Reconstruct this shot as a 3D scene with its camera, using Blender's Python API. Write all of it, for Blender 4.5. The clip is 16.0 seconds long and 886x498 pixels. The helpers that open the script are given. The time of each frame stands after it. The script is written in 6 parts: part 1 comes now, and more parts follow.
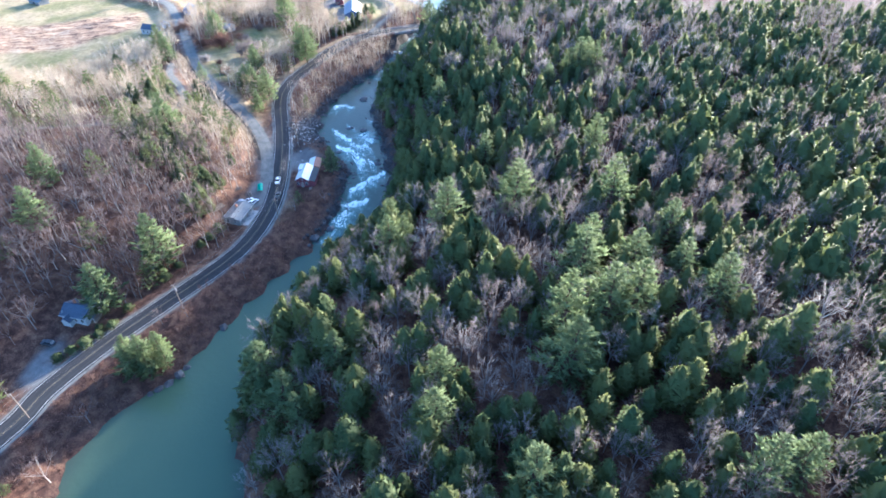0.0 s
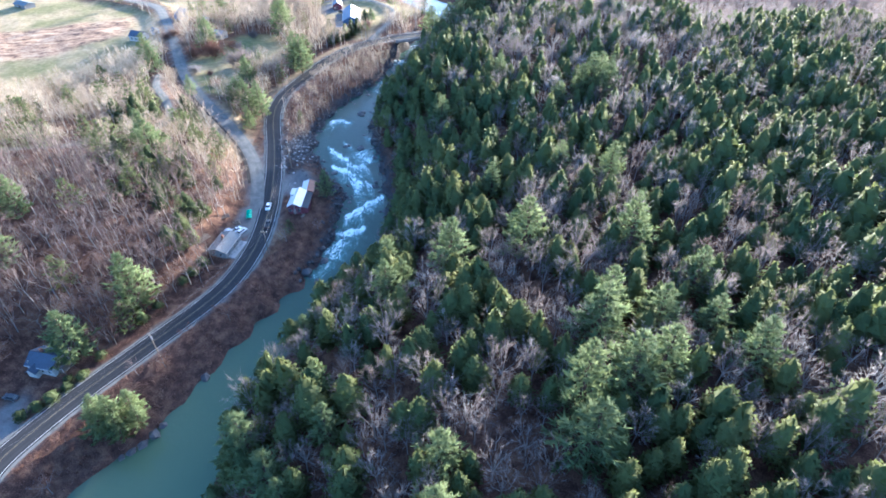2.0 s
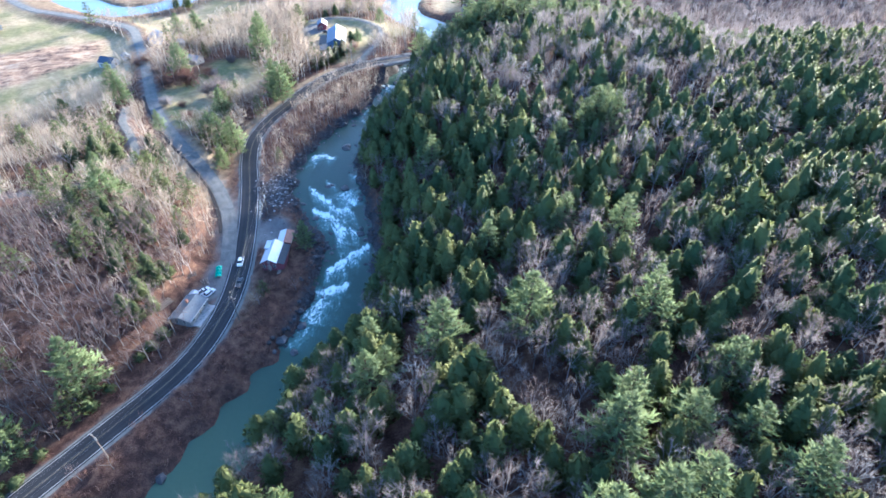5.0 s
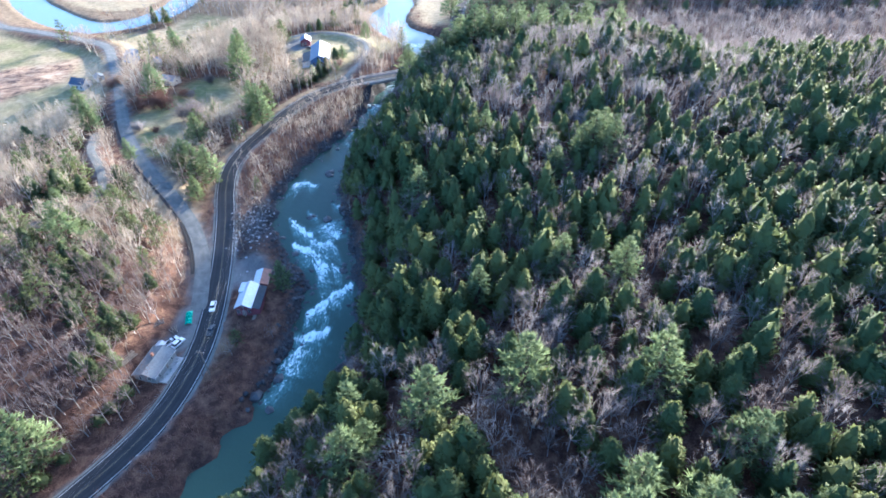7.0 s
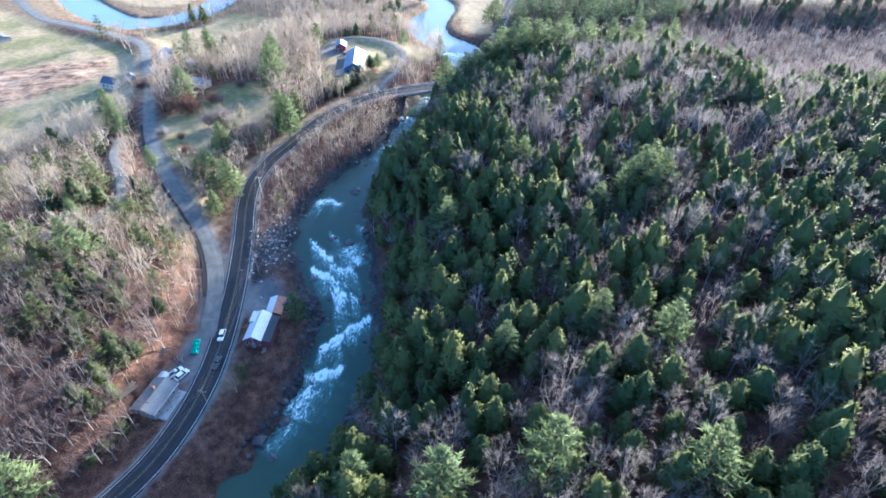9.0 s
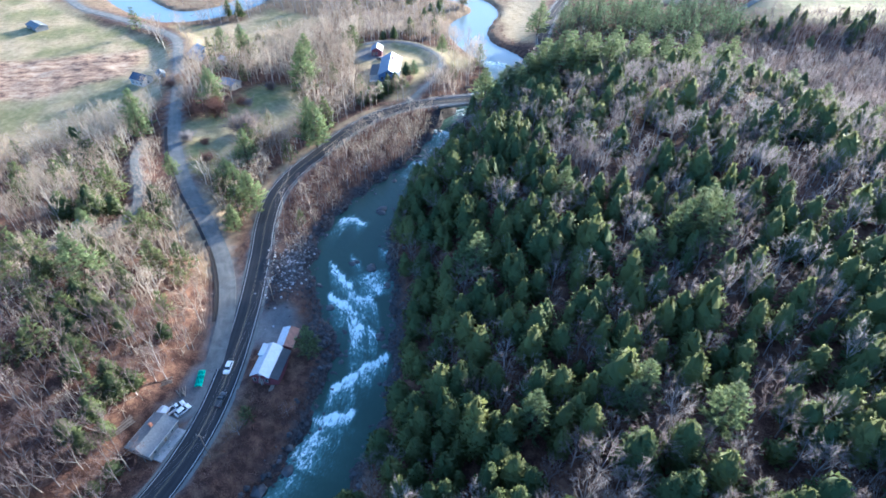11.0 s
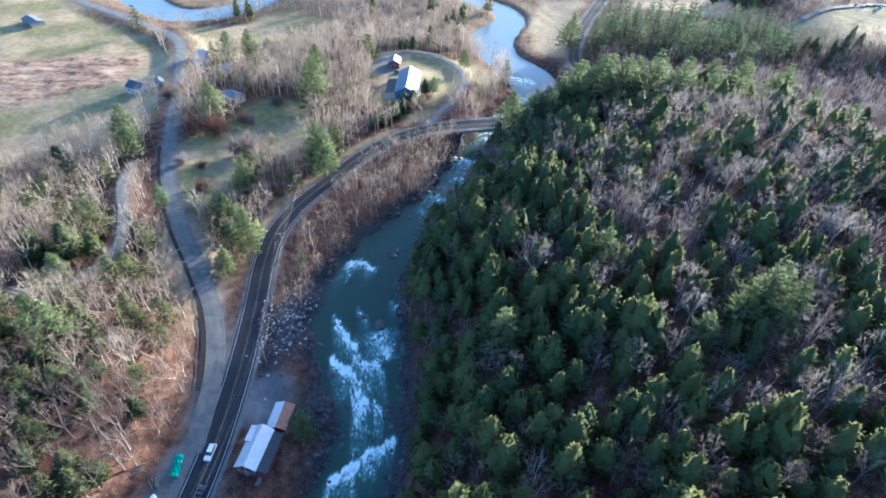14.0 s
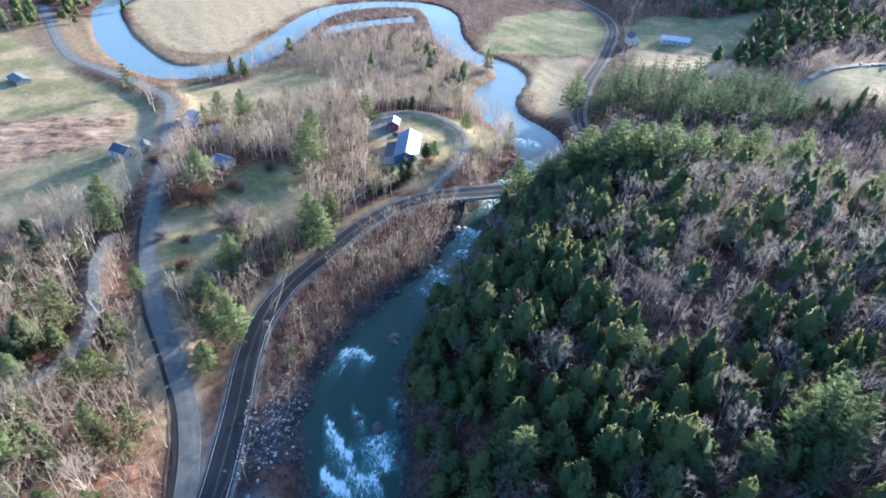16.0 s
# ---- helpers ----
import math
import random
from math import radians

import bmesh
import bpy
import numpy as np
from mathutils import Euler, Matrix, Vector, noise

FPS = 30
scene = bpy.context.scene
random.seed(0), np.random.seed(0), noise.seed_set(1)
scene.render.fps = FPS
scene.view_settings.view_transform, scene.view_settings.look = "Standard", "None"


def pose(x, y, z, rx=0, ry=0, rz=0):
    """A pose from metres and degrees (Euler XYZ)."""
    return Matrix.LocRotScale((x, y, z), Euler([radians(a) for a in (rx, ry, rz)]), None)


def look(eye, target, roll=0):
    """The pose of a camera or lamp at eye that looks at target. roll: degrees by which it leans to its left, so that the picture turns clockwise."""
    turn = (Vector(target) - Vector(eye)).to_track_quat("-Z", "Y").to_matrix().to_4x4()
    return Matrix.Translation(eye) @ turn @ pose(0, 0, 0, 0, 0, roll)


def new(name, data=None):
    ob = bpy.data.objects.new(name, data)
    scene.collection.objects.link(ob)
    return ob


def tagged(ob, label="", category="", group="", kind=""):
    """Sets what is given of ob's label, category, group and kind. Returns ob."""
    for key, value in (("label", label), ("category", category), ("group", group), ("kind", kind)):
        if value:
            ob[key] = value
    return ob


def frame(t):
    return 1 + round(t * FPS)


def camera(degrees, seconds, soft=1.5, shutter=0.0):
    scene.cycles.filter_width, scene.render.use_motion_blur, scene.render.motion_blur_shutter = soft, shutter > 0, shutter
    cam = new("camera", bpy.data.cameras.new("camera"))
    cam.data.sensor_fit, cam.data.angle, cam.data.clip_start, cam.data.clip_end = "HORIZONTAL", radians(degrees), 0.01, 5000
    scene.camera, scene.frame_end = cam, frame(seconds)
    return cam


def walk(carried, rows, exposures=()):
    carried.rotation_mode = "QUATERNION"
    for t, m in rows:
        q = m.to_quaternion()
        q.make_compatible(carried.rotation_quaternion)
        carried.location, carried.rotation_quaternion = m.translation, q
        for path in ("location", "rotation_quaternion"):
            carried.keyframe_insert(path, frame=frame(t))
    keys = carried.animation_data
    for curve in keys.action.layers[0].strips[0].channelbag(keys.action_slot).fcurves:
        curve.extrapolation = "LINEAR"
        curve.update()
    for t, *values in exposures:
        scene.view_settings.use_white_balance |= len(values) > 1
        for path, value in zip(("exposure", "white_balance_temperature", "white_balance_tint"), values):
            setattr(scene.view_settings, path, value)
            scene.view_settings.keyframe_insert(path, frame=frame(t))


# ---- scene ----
cam = camera(76.1, 16.0, 1.7)
PATH = [
    (0, (0.66, 3.41, 146.80), (0.641, 34.046, 121.116), 0.00),
    (0.5, (0.43, 9.18, 146.81), (0.386, 39.740, 121.009), 0.10),
    (1, (0.39, 14.85, 146.95), (0.290, 45.374, 121.073), 0.10),
    (1.5, (0.15, 20.59, 147.24), (0.050, 51.053, 121.316), 0.20),
    (2, (0.24, 26.45, 147.27), (0.120, 56.886, 121.326), 0.10),
    (2.5, (0.27, 31.95, 147.33), (0.168, 62.391, 121.372), 0.10),
    (3, (0.60, 37.33, 147.33), (0.478, 67.790, 121.405), -0.00),
    (3.5, (0.95, 42.32, 147.42), (0.833, 72.798, 121.545), -0.10),
    (4, (1.49, 47.52, 147.63), (1.347, 78.044, 121.775), -0.30),
    (4.2, (1.51, 49.52, 147.82), (1.490, 80.018, 121.938), -0.20),
    (6.5, (4.57, 72.39, 147.91), (4.834, 103.066, 122.266), -0.80),
    (7, (5.00, 77.24, 148.19), (5.418, 107.923, 122.532), -0.80),
    (7.5, (5.28, 82.39, 148.23), (5.441, 113.072, 122.571), -0.70),
    (8, (5.58, 87.28, 148.20), (4.935, 117.984, 122.536), -0.50),
    (8.5, (5.92, 92.55, 148.05), (4.656, 123.186, 122.350), -0.30),
    (9, (5.85, 97.51, 148.44), (4.170, 128.071, 122.700), -0.10),
    (9.2, (5.73, 99.59, 148.53), (3.868, 130.109, 122.754), -0.10),
    (11.5, (3.04, 123.70, 148.68), (-0.736, 153.777, 122.599), 1.20),
    (12, (1.87, 129.24, 148.64), (-1.848, 159.256, 122.456), 1.40),
    (12.5, (0.48, 134.47, 148.77), (-3.245, 164.410, 122.508), 1.60),
    (13, (-1.09, 140.08, 148.83), (-4.807, 169.944, 122.488), 1.90),
    (13.5, (-2.67, 145.49, 148.95), (-6.825, 175.206, 122.510), 2.30),
    (14, (-4.70, 151.18, 148.67), (-8.780, 180.883, 122.193), 2.50),
    (14.5, (-6.57, 156.69, 148.61), (-10.510, 186.385, 122.132), 2.70),
    (15, (-8.61, 162.53, 148.45), (-12.565, 192.908, 122.707), 2.80),
    (15.5, (-10.16, 168.16, 148.21), (-14.197, 199.120, 123.214), 2.80),
    (16, (-11.99, 173.97, 147.90), (-16.070, 205.565, 123.679), 2.80),
]
walk(cam, [(t, look(eye, target, roll)) for t, eye, target, roll in PATH],
     [(0, 3.22, 4380, 11), (8, 3.02, 4280, 10), (12.5, 2.74, 4290, 9), (16, 2.56, 4340, 9)])


# ---- sky and sun ----
SUN_FROM = Vector((0.57, 0.82, 0.196)).normalized()
world = bpy.data.worlds.new("world")
scene.world = world
world.use_nodes = True
wn, wl = world.node_tree.nodes, world.node_tree.links
sky = wn.new("ShaderNodeTexSky")
sky.sky_type, sky.sun_disc = "NISHITA", False
sky.sun_elevation = math.asin(SUN_FROM.z)
sky.sun_rotation = math.atan2(SUN_FROM.x, SUN_FROM.y)
sky.dust_density = 2.3
wn["Background"].inputs["Strength"].default_value = 0.080
wl.new(sky.outputs[0], wn["Background"].inputs["Color"])
sun = new("sun", bpy.data.lights.new("sun", "SUN"))
sun.data.energy, sun.data.angle, sun.data.color = 4.3, radians(2.5), (1.0, 0.71, 0.40)
sun.matrix_world = look(SUN_FROM * 400, (0, 0, 0))

# ---- plan of the valley: river, roads, hills (metres) ----
def sm(t):
    t = np.clip(t, 0.0, 1.0)
    return t * t * (3.0 - 2.0 * t)


def spline(points, step=3.0):
    """Catmull-Rom curve through rows of numbers (x, y first), sampled about every step metres."""
    p = np.array(points, float)
    p = np.vstack([2 * p[0] - p[1], p, 2 * p[-1] - p[-2]])
    out = []
    for i in range(1, len(p) - 2):
        a, b, c, d = p[i - 1], p[i], p[i + 1], p[i + 2]
        n = max(2, int(np.hypot(*(c - b)[:2]) / step))
        for k in range(n):
            t = k / n
            out.append(0.5 * (2 * b + (c - a) * t + (2 * a - 5 * b + 4 * c - d) * t * t + (3 * b - a - 3 * c + d) * t ** 3))
    out.append(p[-2])
    return np.array(out)


def nearest(curve, x, y):
    """For arrays of places: the distance to the curve, the sample's number and the side (+1 right of its way)."""
    x, y = np.asarray(x, float), np.asarray(y, float)
    shape = x.shape
    x, y = x.ravel(), y.ravel()
    tan = np.gradient(curve[:, :2], axis=0)
    dist, idx = np.full(x.size, 1e9), np.zeros(x.size, int)
    for i in range(0, len(curve), 40):
        c = curve[i:i + 40]
        d = (x[:, None] - c[None, :, 0]) ** 2 + (y[:, None] - c[None, :, 1]) ** 2
        k = d.argmin(1)
        m = d[np.arange(x.size), k]
        better = m < dist
        dist[better], idx[better] = m[better], (k + i)[better]
    t = tan[idx]
    side = np.sign(t[:, 1] * (x - curve[idx, 0]) - t[:, 0] * (y - curve[idx, 1]))
    return np.sqrt(dist).reshape(shape), idx.reshape(shape), side.reshape(shape)


# x, y, half width, water level
RIVER = spline([
    (-90, -140, 24, 0.2), (-86, -40, 25, 0.2), (-80, 30, 26, 0.3), (-77, 68, 25, 0.3), (-79, 89, 22.5, 0.3), (-73, 108, 13, 0.3), (-70, 122, 10, 0.3),
    (-63, 139, 9.5, 0.4), (-53, 158, 9.5, 0.5), (-42, 179, 8.8, 0.8), (-36, 198, 9.5, 1.2), (-34.5, 219, 9.5, 1.8), (-36.5, 238, 8.8, 2.3),
    (-43, 255, 12.5, 2.8), (-49, 271, 14, 3.2), (-52, 288, 13, 3.5), (-49, 306, 11, 3.8), (-42, 324, 8.3, 4.1), (-34, 344, 6.2, 4.5),
    (-28, 370, 5, 5.0), (-20.5, 396, 5.6, 5.4), (-10, 420, 8, 5.7), (2, 445, 11, 6.0), (-2, 470, 14, 6.0), (-22, 497, 11, 6.0), (-29, 527, 13, 6.1),
    (-20, 560, 9, 6.2), (-30, 583, 8, 6.3), (-55, 600, 8, 6.4), (-76, 640, 10, 6.5), (-92, 700, 12, 6.6),
    (-115, 726, 9, 6.6), (-155, 720, 9, 6.6), (-190, 688, 10, 6.6), (-199, 640, 10, 6.6), (-200, 590, 10, 6.6), (-204, 550, 10, 6.7),
    (-220, 523, 10, 6.7), (-250, 513, 10, 6.7), (-298, 545, 11, 6.7), (-340, 590, 10, 6.7), (-374, 640, 9, 6.7), (-390, 720, 9, 6.8), (-420, 800, 9, 6.8)])
OXBOW = spline([(-88, 682, 7, 6.55), (-115, 680, 6, 6.55), (-150, 656, 6, 6.6), (-178, 622, 7, 6.6), (-198, 585, 8, 6.6)])
# x, y, level
ROAD = spline([
    (-190, -20, 4.0), (-150, 46, 4.4), (-124, 90, 4.8), (-118.8, 106.5, 4.8), (-109, 124.5, 5.0), (-97, 142, 5.2), (-82, 163.5, 5.7), (-75.5, 178, 6.0),
    (-72.5, 196, 6.4), (-73, 215, 6.8), (-76.5, 240, 7.6), (-82, 266, 8.6), (-87, 286, 9.6), (-89, 303, 10.5), (-86, 320, 11.5),
    (-79, 338, 12.2), (-71, 357, 13.0), (-60, 373, 13.8), (-44, 386, 14.4), (-20, 395, 14.5), (2, 404, 14.0), (18, 424, 13.0), (28, 455, 11.5), (23, 500, 10.0),
    (30, 552, 9.6), (46, 618, 9.6), (58, 690, 9.8), (50, 739, 10.0), (19, 794, 10.0), (-30, 850, 10)])
LANE = spline([
    (-76, 203, 6.6), (-79, 220, 7.0), (-84, 241, 8.2), (-93, 260, 10.0), (-106, 277, 13.0), (-123, 296, 16.2), (-138, 317, 16.8), (-151, 340, 16.8),
    (-169, 378, 16.2), (-195, 429, 14.0), (-215, 461, 12.0), (-250, 482, 10.8), (-284, 499, 9.6), (-314, 513, 9.0), (-350, 545, 8.6), (-420, 620, 8.6)])
TRACK = spline([(-205, 232, 24), (-165, 243, 21), (-142, 253, 19.5), (-134, 263, 19.2), (-132.5, 275, 19.2), (-141, 292, 19.2), (-152, 308, 19.0), (-157, 324, 18.5)])
DRIVE = spline([(-50, 381, 14.0), (-44, 400, 15), (-37, 424, 15.5), (-40, 450, 15), (-58, 468, 14.5), (-76, 470, 14.5), (-88, 462, 15)])
BANK_Y = [-100, 40, 76, 100, 125, 150, 166, 181, 196, 221, 251, 273, 298, 320, 337, 355, 380, 400, 440, 470, 520]
BANK_X = [-66, -56, -50, -60, -62, -48, -40, -30, -25, -24, -26, -31, -38, -33, -28, -23, -18, -12, 8, 14, 0]


# where the wooded ridge begins to fall away to the north: x, y
CREST_X = [0, 25, 76, 119, 144, 165, 190, 225, 300]
CREST_Y = [330, 350, 368, 356, 316, 302, 318, 314, 304]


def ripple(x, y):
    """Small unevenness of the ground, -1 to 1."""
    return (np.sin(0.31 * x + 1.3 * np.sin(0.11 * y)) * np.sin(0.27 * y + 1.1 * np.sin(0.13 * x)) * 0.6
            + 0.4 * np.sin(0.9 * x + 0.5 * y + 2 * np.sin(0.2 * x)) * np.sin(0.8 * y - 0.4 * x))


def blob(x, y, cx, cy, rx, ry):
    return np.exp(-((x - cx) / rx) ** 2 - ((y - cy) / ry) ** 2)


def raw_height(x, y):
    h = 2.0 + 6.5 * sm((y - 60) / 420)
    d = x - np.interp(y, BANK_Y, BANK_X)
    dp = np.maximum(d, 0)
    fall = 1 - 0.9 * sm((y - np.interp(x, CREST_X, CREST_Y)) / 120)
    h = h + (27 * (1 - np.exp(-dp / 27)) + 4 * sm((dp - 80) / 90)) * fall
    dr, _, side = nearest(ROAD, x, y)
    left = np.where((d < 0) | (y > 420), 1.0, 0.0) * sm((-d - 20) / 20)
    dl = np.maximum(-side * dr - 7, 0) * (side < 0)
    h = h + left * 25 * (1 - np.exp(-dl / 34)) * (1 - sm((y - 215) / 125)) * (0.25 + 0.75 * sm((y - 105) / 70))
    h = h + 8.5 * blob(x, y, -140, 350, 55, 60) + 6.5 * blob(x, y, -70, 432, 40, 45) + 3 * blob(x, y, -200, 400, 60, 50)
    # north-east hill at (240, 940) added to shade far fields, crest out of view
    h = h + 11 * sm((y - 486) / 52) * sm((x - 140) / 60) + 38 * blob(x, y, 240, 940, 170, 120) + 60 * sm((y - 640) / 900) * sm((x - 60) / 300) + 70 * sm((y - 900) / 1500)
    flat = np.full(np.shape(x), 1e9)
    for curve in (RIVER, OXBOW):
        dc, ic, _ = nearest(curve, x, y)
        flat = np.minimum(flat, dc - curve[ic, 2])
    plain_of = (1 - sm((flat - 14) / 45)) * sm((y - 470) / 40)
    h = h * (1 - plain_of) + 7.6 * plain_of
    h = h + 50 * sm((-x - 450) / 900) + 60 * sm((x - 330) / 900)
    return h


def height(x, y):
    """Ground level at arrays of places, with the road beds and the river bed cut in."""
    x, y = np.asarray(x, float), np.asarray(y, float)
    h = raw_height(x, y) + 0.35 * ripple(x, y) * sm((1500 - np.hypot(x, y)) / 1000)
    for cx, cy, r, z in YARDS:
        w = 1 - sm((np.hypot(x - cx, y - cy) - r) / (0.7 * r))
        h = h * (1 - w) + z * w
    for curve, half, feather in ((TRACK, 2.6, 8), (DRIVE, 2.6, 8), (LANE, 4.6, 12), (ROAD, 6.2, 14)):
        d, i, _ = nearest(curve, x, y)
        w = 1 - sm((d - half) / feather)
        z = curve[i, 2] - 0.12
        h = h * (1 - w) + z * w
    for curve in (OXBOW, RIVER):
        d, i, _ = nearest(curve, x, y)
        edge = d - curve[i, 2] + (1.2 * np.sin(0.23 * x + 0.4 * y) + 0.9 * np.sin(0.5 * x - 0.31 * y)) * (1 - 0.75 * sm((y - 425) / 45))
        w = 1 - sm((edge + 1.0) / (5.0 + 1.0 * sm((y - 425) / 45)))
        bed = curve[i, 3] - 0.9 - 0.9 * sm((-edge - 1) / 5)
        h = h * (1 - w) + np.minimum(bed, h) * w
        under = (edge > -1) & (d < curve[i, 2] + 14)
        h = np.where(under, np.maximum(h, curve[i, 3] - 1.0 + np.minimum(0.55 * np.maximum(edge, 0), np.where(y > 440, 1.8, 9.0))), h)
    return h


# level places: x, y, radius, level
YARDS = [(-126, 137, 9, 5.6), (-122, 112, 7, 5.0), (-61, 219, 10, 6.3), (-84, 193, 6, 6.6), (-64, 424, 14, 15.2), (-83, 448, 9, 14.6)]


# ---- materials ----
class Nodes:
    """A short way to write a node material."""

    def __init__(self, name):
        self.m = bpy.data.materials.new(name)
        self.m.use_nodes = True
        self.n, self.l = self.m.node_tree.nodes, self.m.node_tree.links
        self.bsdf = self.n["Principled BSDF"]

    def add(self, kind, values=(), operation="", data_type="", attribute_name=""):
        node = self.n.new("ShaderNode" + kind)
        if operation:
            node.operation = operation
        if data_type:
            node.data_type = data_type
        if attribute_name:
            node.attribute_name = attribute_name
        for key, value in dict(values).items():
            if isinstance(value, bpy.types.NodeSocket):
                self.l.new(value, node.inputs[key])
            else:
                node.inputs[key].default_value = value
        return node

    def noise(self, scale, detail=4.0, stretch=None, rough=0.55, warp=0.0):
        co = self.add("NewGeometry").outputs["Position"]
        if stretch:
            co = self.add("VectorMath", {0: co, 1: stretch}, operation="MULTIPLY").outputs[0]
        return self.add("TexNoise", {"Vector": co, "Scale": scale, "Detail": detail, "Roughness": rough, "Distortion": warp}).outputs["Fac"]

    def local_noise(self, scale, detail=4.0):
        co = self.add("TexCoord").outputs["Object"]
        return self.add("TexNoise", {"Vector": co, "Scale": scale, "Detail": detail}).outputs["Fac"]

    def attr(self, name):
        return self.add("Attribute", attribute_name=name).outputs["Fac"]

    def ramp(self, fac, stops):
        node = self.add("ValToRGB", {"Fac": fac})
        while len(node.color_ramp.elements) < len(stops):
            node.color_ramp.elements.new(0.5)
        for e, (p, c) in zip(node.color_ramp.elements, stops):
            e.position, e.color = p, (*c, 1) if len(c) == 3 else c
        return node.outputs["Color"]

    def span(self, fac, a, b, lo=0.0, hi=1.0):
        return self.add("MapRange", {"Value": fac, "From Min": a, "From Max": b, "To Min": lo, "To Max": hi}).outputs["Result"]

    def mix(self, fac, a, b):
        node = self.add("Mix", data_type="RGBA")
        for i, v in ((0, fac), (6, a), (7, b)):
            if isinstance(v, bpy.types.NodeSocket):
                self.l.new(v, node.inputs[i])
            else:
                node.inputs[i].default_value = (*v, 1) if isinstance(v, tuple) else v
        return node.outputs[2]

    def math(self, op, a, b=0.0):
        return self.add("Math", {0: a, 1: b}, operation=op).outputs[0]

    def set(self, **values):
        for key, value in values.items():
            key = key.replace("_", " ").title().replace("Ior", "IOR")
            if isinstance(value, bpy.types.NodeSocket):
                self.l.new(value, self.bsdf.inputs[key])
            else:
                self.bsdf.inputs[key].default_value = value
        return self

    def bump(self, fac, strength, distance):
        node = self.add("Bump", {"Height": fac, "Strength": strength, "Distance": distance})
        self.l.new(node.outputs[0], self.bsdf.inputs["Normal"])
        return self


def plain(name, colour, rough=0.7, vary=0.25, scale=2.0, metal=0.0, bump=0.0):
    """A surface of one colour with grain and stains at two scales."""
    k = Nodes(name)
    a, b = k.local_noise(scale, 6), k.local_noise(scale * 0.17, 3)
    f = k.math("ADD", k.math("MULTIPLY", a, 0.6), k.math("MULTIPLY", b, 0.4))
    dark = tuple(c * (1 - vary) for c in colour)
    light = tuple(min(1.0, c * (1 + vary)) for c in colour)
    k.set(base_color=k.ramp(f, [(0.3, dark), (0.7, light)]), roughness=rough, metallic=metal)
    if bump:
        k.bump(a, 0.6, bump)
    return k.m


def foliage(name, deep, mid, tip, glow=0.5):
    """Needles: inner shade painted as darker colour, lighter young growth at the tips, each tree its own tone."""
    k = Nodes(name)
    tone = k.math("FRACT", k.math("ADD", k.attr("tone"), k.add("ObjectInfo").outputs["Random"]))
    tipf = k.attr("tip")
    # tip near 0 turns almost black, shade inside the crown put into the colour
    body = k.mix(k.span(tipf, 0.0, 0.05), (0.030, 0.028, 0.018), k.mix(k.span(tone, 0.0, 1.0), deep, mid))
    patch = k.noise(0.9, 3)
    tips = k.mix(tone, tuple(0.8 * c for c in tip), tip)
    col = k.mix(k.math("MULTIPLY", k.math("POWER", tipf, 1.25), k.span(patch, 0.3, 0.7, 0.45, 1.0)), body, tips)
    k.set(base_color=col, roughness=0.75)
    k.bsdf.inputs["Specular IOR Level"].default_value = 0.2
    tr = k.add("BsdfTranslucent", {"Color": col})
    ms = k.add("MixShader", {0: glow, 1: k.bsdf.outputs[0], 2: tr.outputs[0]})
    k.l.new(ms.outputs[0], k.n["Material Output"].inputs["Surface"])
    return k.m


def bark(name, a, b, around=0.0):
    """Bark, each tree its own tone. around: the share of light that thin round twigs pass to their far side."""
    k = Nodes(name)
    tone = k.math("FRACT", k.math("ADD", k.attr("tone"), k.add("ObjectInfo").outputs["Random"]))
    f = k.math("ADD", k.math("MULTIPLY", k.noise(3.0, 4), 0.35), k.math("MULTIPLY", tone, 0.7))
    mean = tuple(0.55 * p + 0.45 * q for p, q in zip(a, b))
    col = k.ramp(f, [(0.1, a), (0.45, mean), (0.7, mean), (0.9, b)])
    k.set(base_color=col, roughness=0.9)
    k.bsdf.inputs["Specular IOR Level"].default_value = 0.15
    if around:
        far_side = k.add("BsdfTranslucent", {"Color": col})
        both = k.add("MixShader", {0: around, 1: k.bsdf.outputs[0], 2: far_side.outputs[0]})
        k.l.new(both.outputs[0], k.n["Material Output"].inputs["Surface"])
    return k.m


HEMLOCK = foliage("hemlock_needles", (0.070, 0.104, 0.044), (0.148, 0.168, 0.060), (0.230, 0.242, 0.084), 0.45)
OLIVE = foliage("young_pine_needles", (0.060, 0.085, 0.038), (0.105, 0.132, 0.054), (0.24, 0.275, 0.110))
DARK_PINE = foliage("stand_pine_needles", (0.058, 0.102, 0.072), (0.098, 0.155, 0.096), (0.24, 0.31, 0.14))
PINE = foliage("pine_needles", (0.145, 0.205, 0.108), (0.185, 0.240, 0.114), (0.245, 0.29, 0.120))
BARK = bark("conifer_bark", (0.06, 0.045, 0.035), (0.13, 0.10, 0.08))
GREY_BARK = bark("bare_bark", (0.12, 0.107, 0.104), (0.34, 0.32, 0.31))
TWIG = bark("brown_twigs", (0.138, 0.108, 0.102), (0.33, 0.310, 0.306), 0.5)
# maroon twigs for shaded stands, the shade put into a darker tone
MAROON_SHADE_TWIG = bark("maroon_shade_twigs", (0.105, 0.074, 0.070), (0.25, 0.208, 0.200), 0.5)
# ridge and far twigs slightly paler and greyer, haze put into their colour
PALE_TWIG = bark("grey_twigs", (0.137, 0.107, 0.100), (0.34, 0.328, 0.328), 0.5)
# tan twigs and pale bark: sunlight on the stands put into lighter colours
SUNLIT_TAN_TWIG = bark("sunlit_tan_twigs", (0.215, 0.166, 0.122), (0.48, 0.425, 0.345), 0.5)
PALE_BARK = bark("pale_bark", (0.24, 0.215, 0.185), (0.56, 0.52, 0.46))
BRUSH = bark("brush_stems", (0.105, 0.055, 0.044), (0.27, 0.18, 0.14), 0.4)


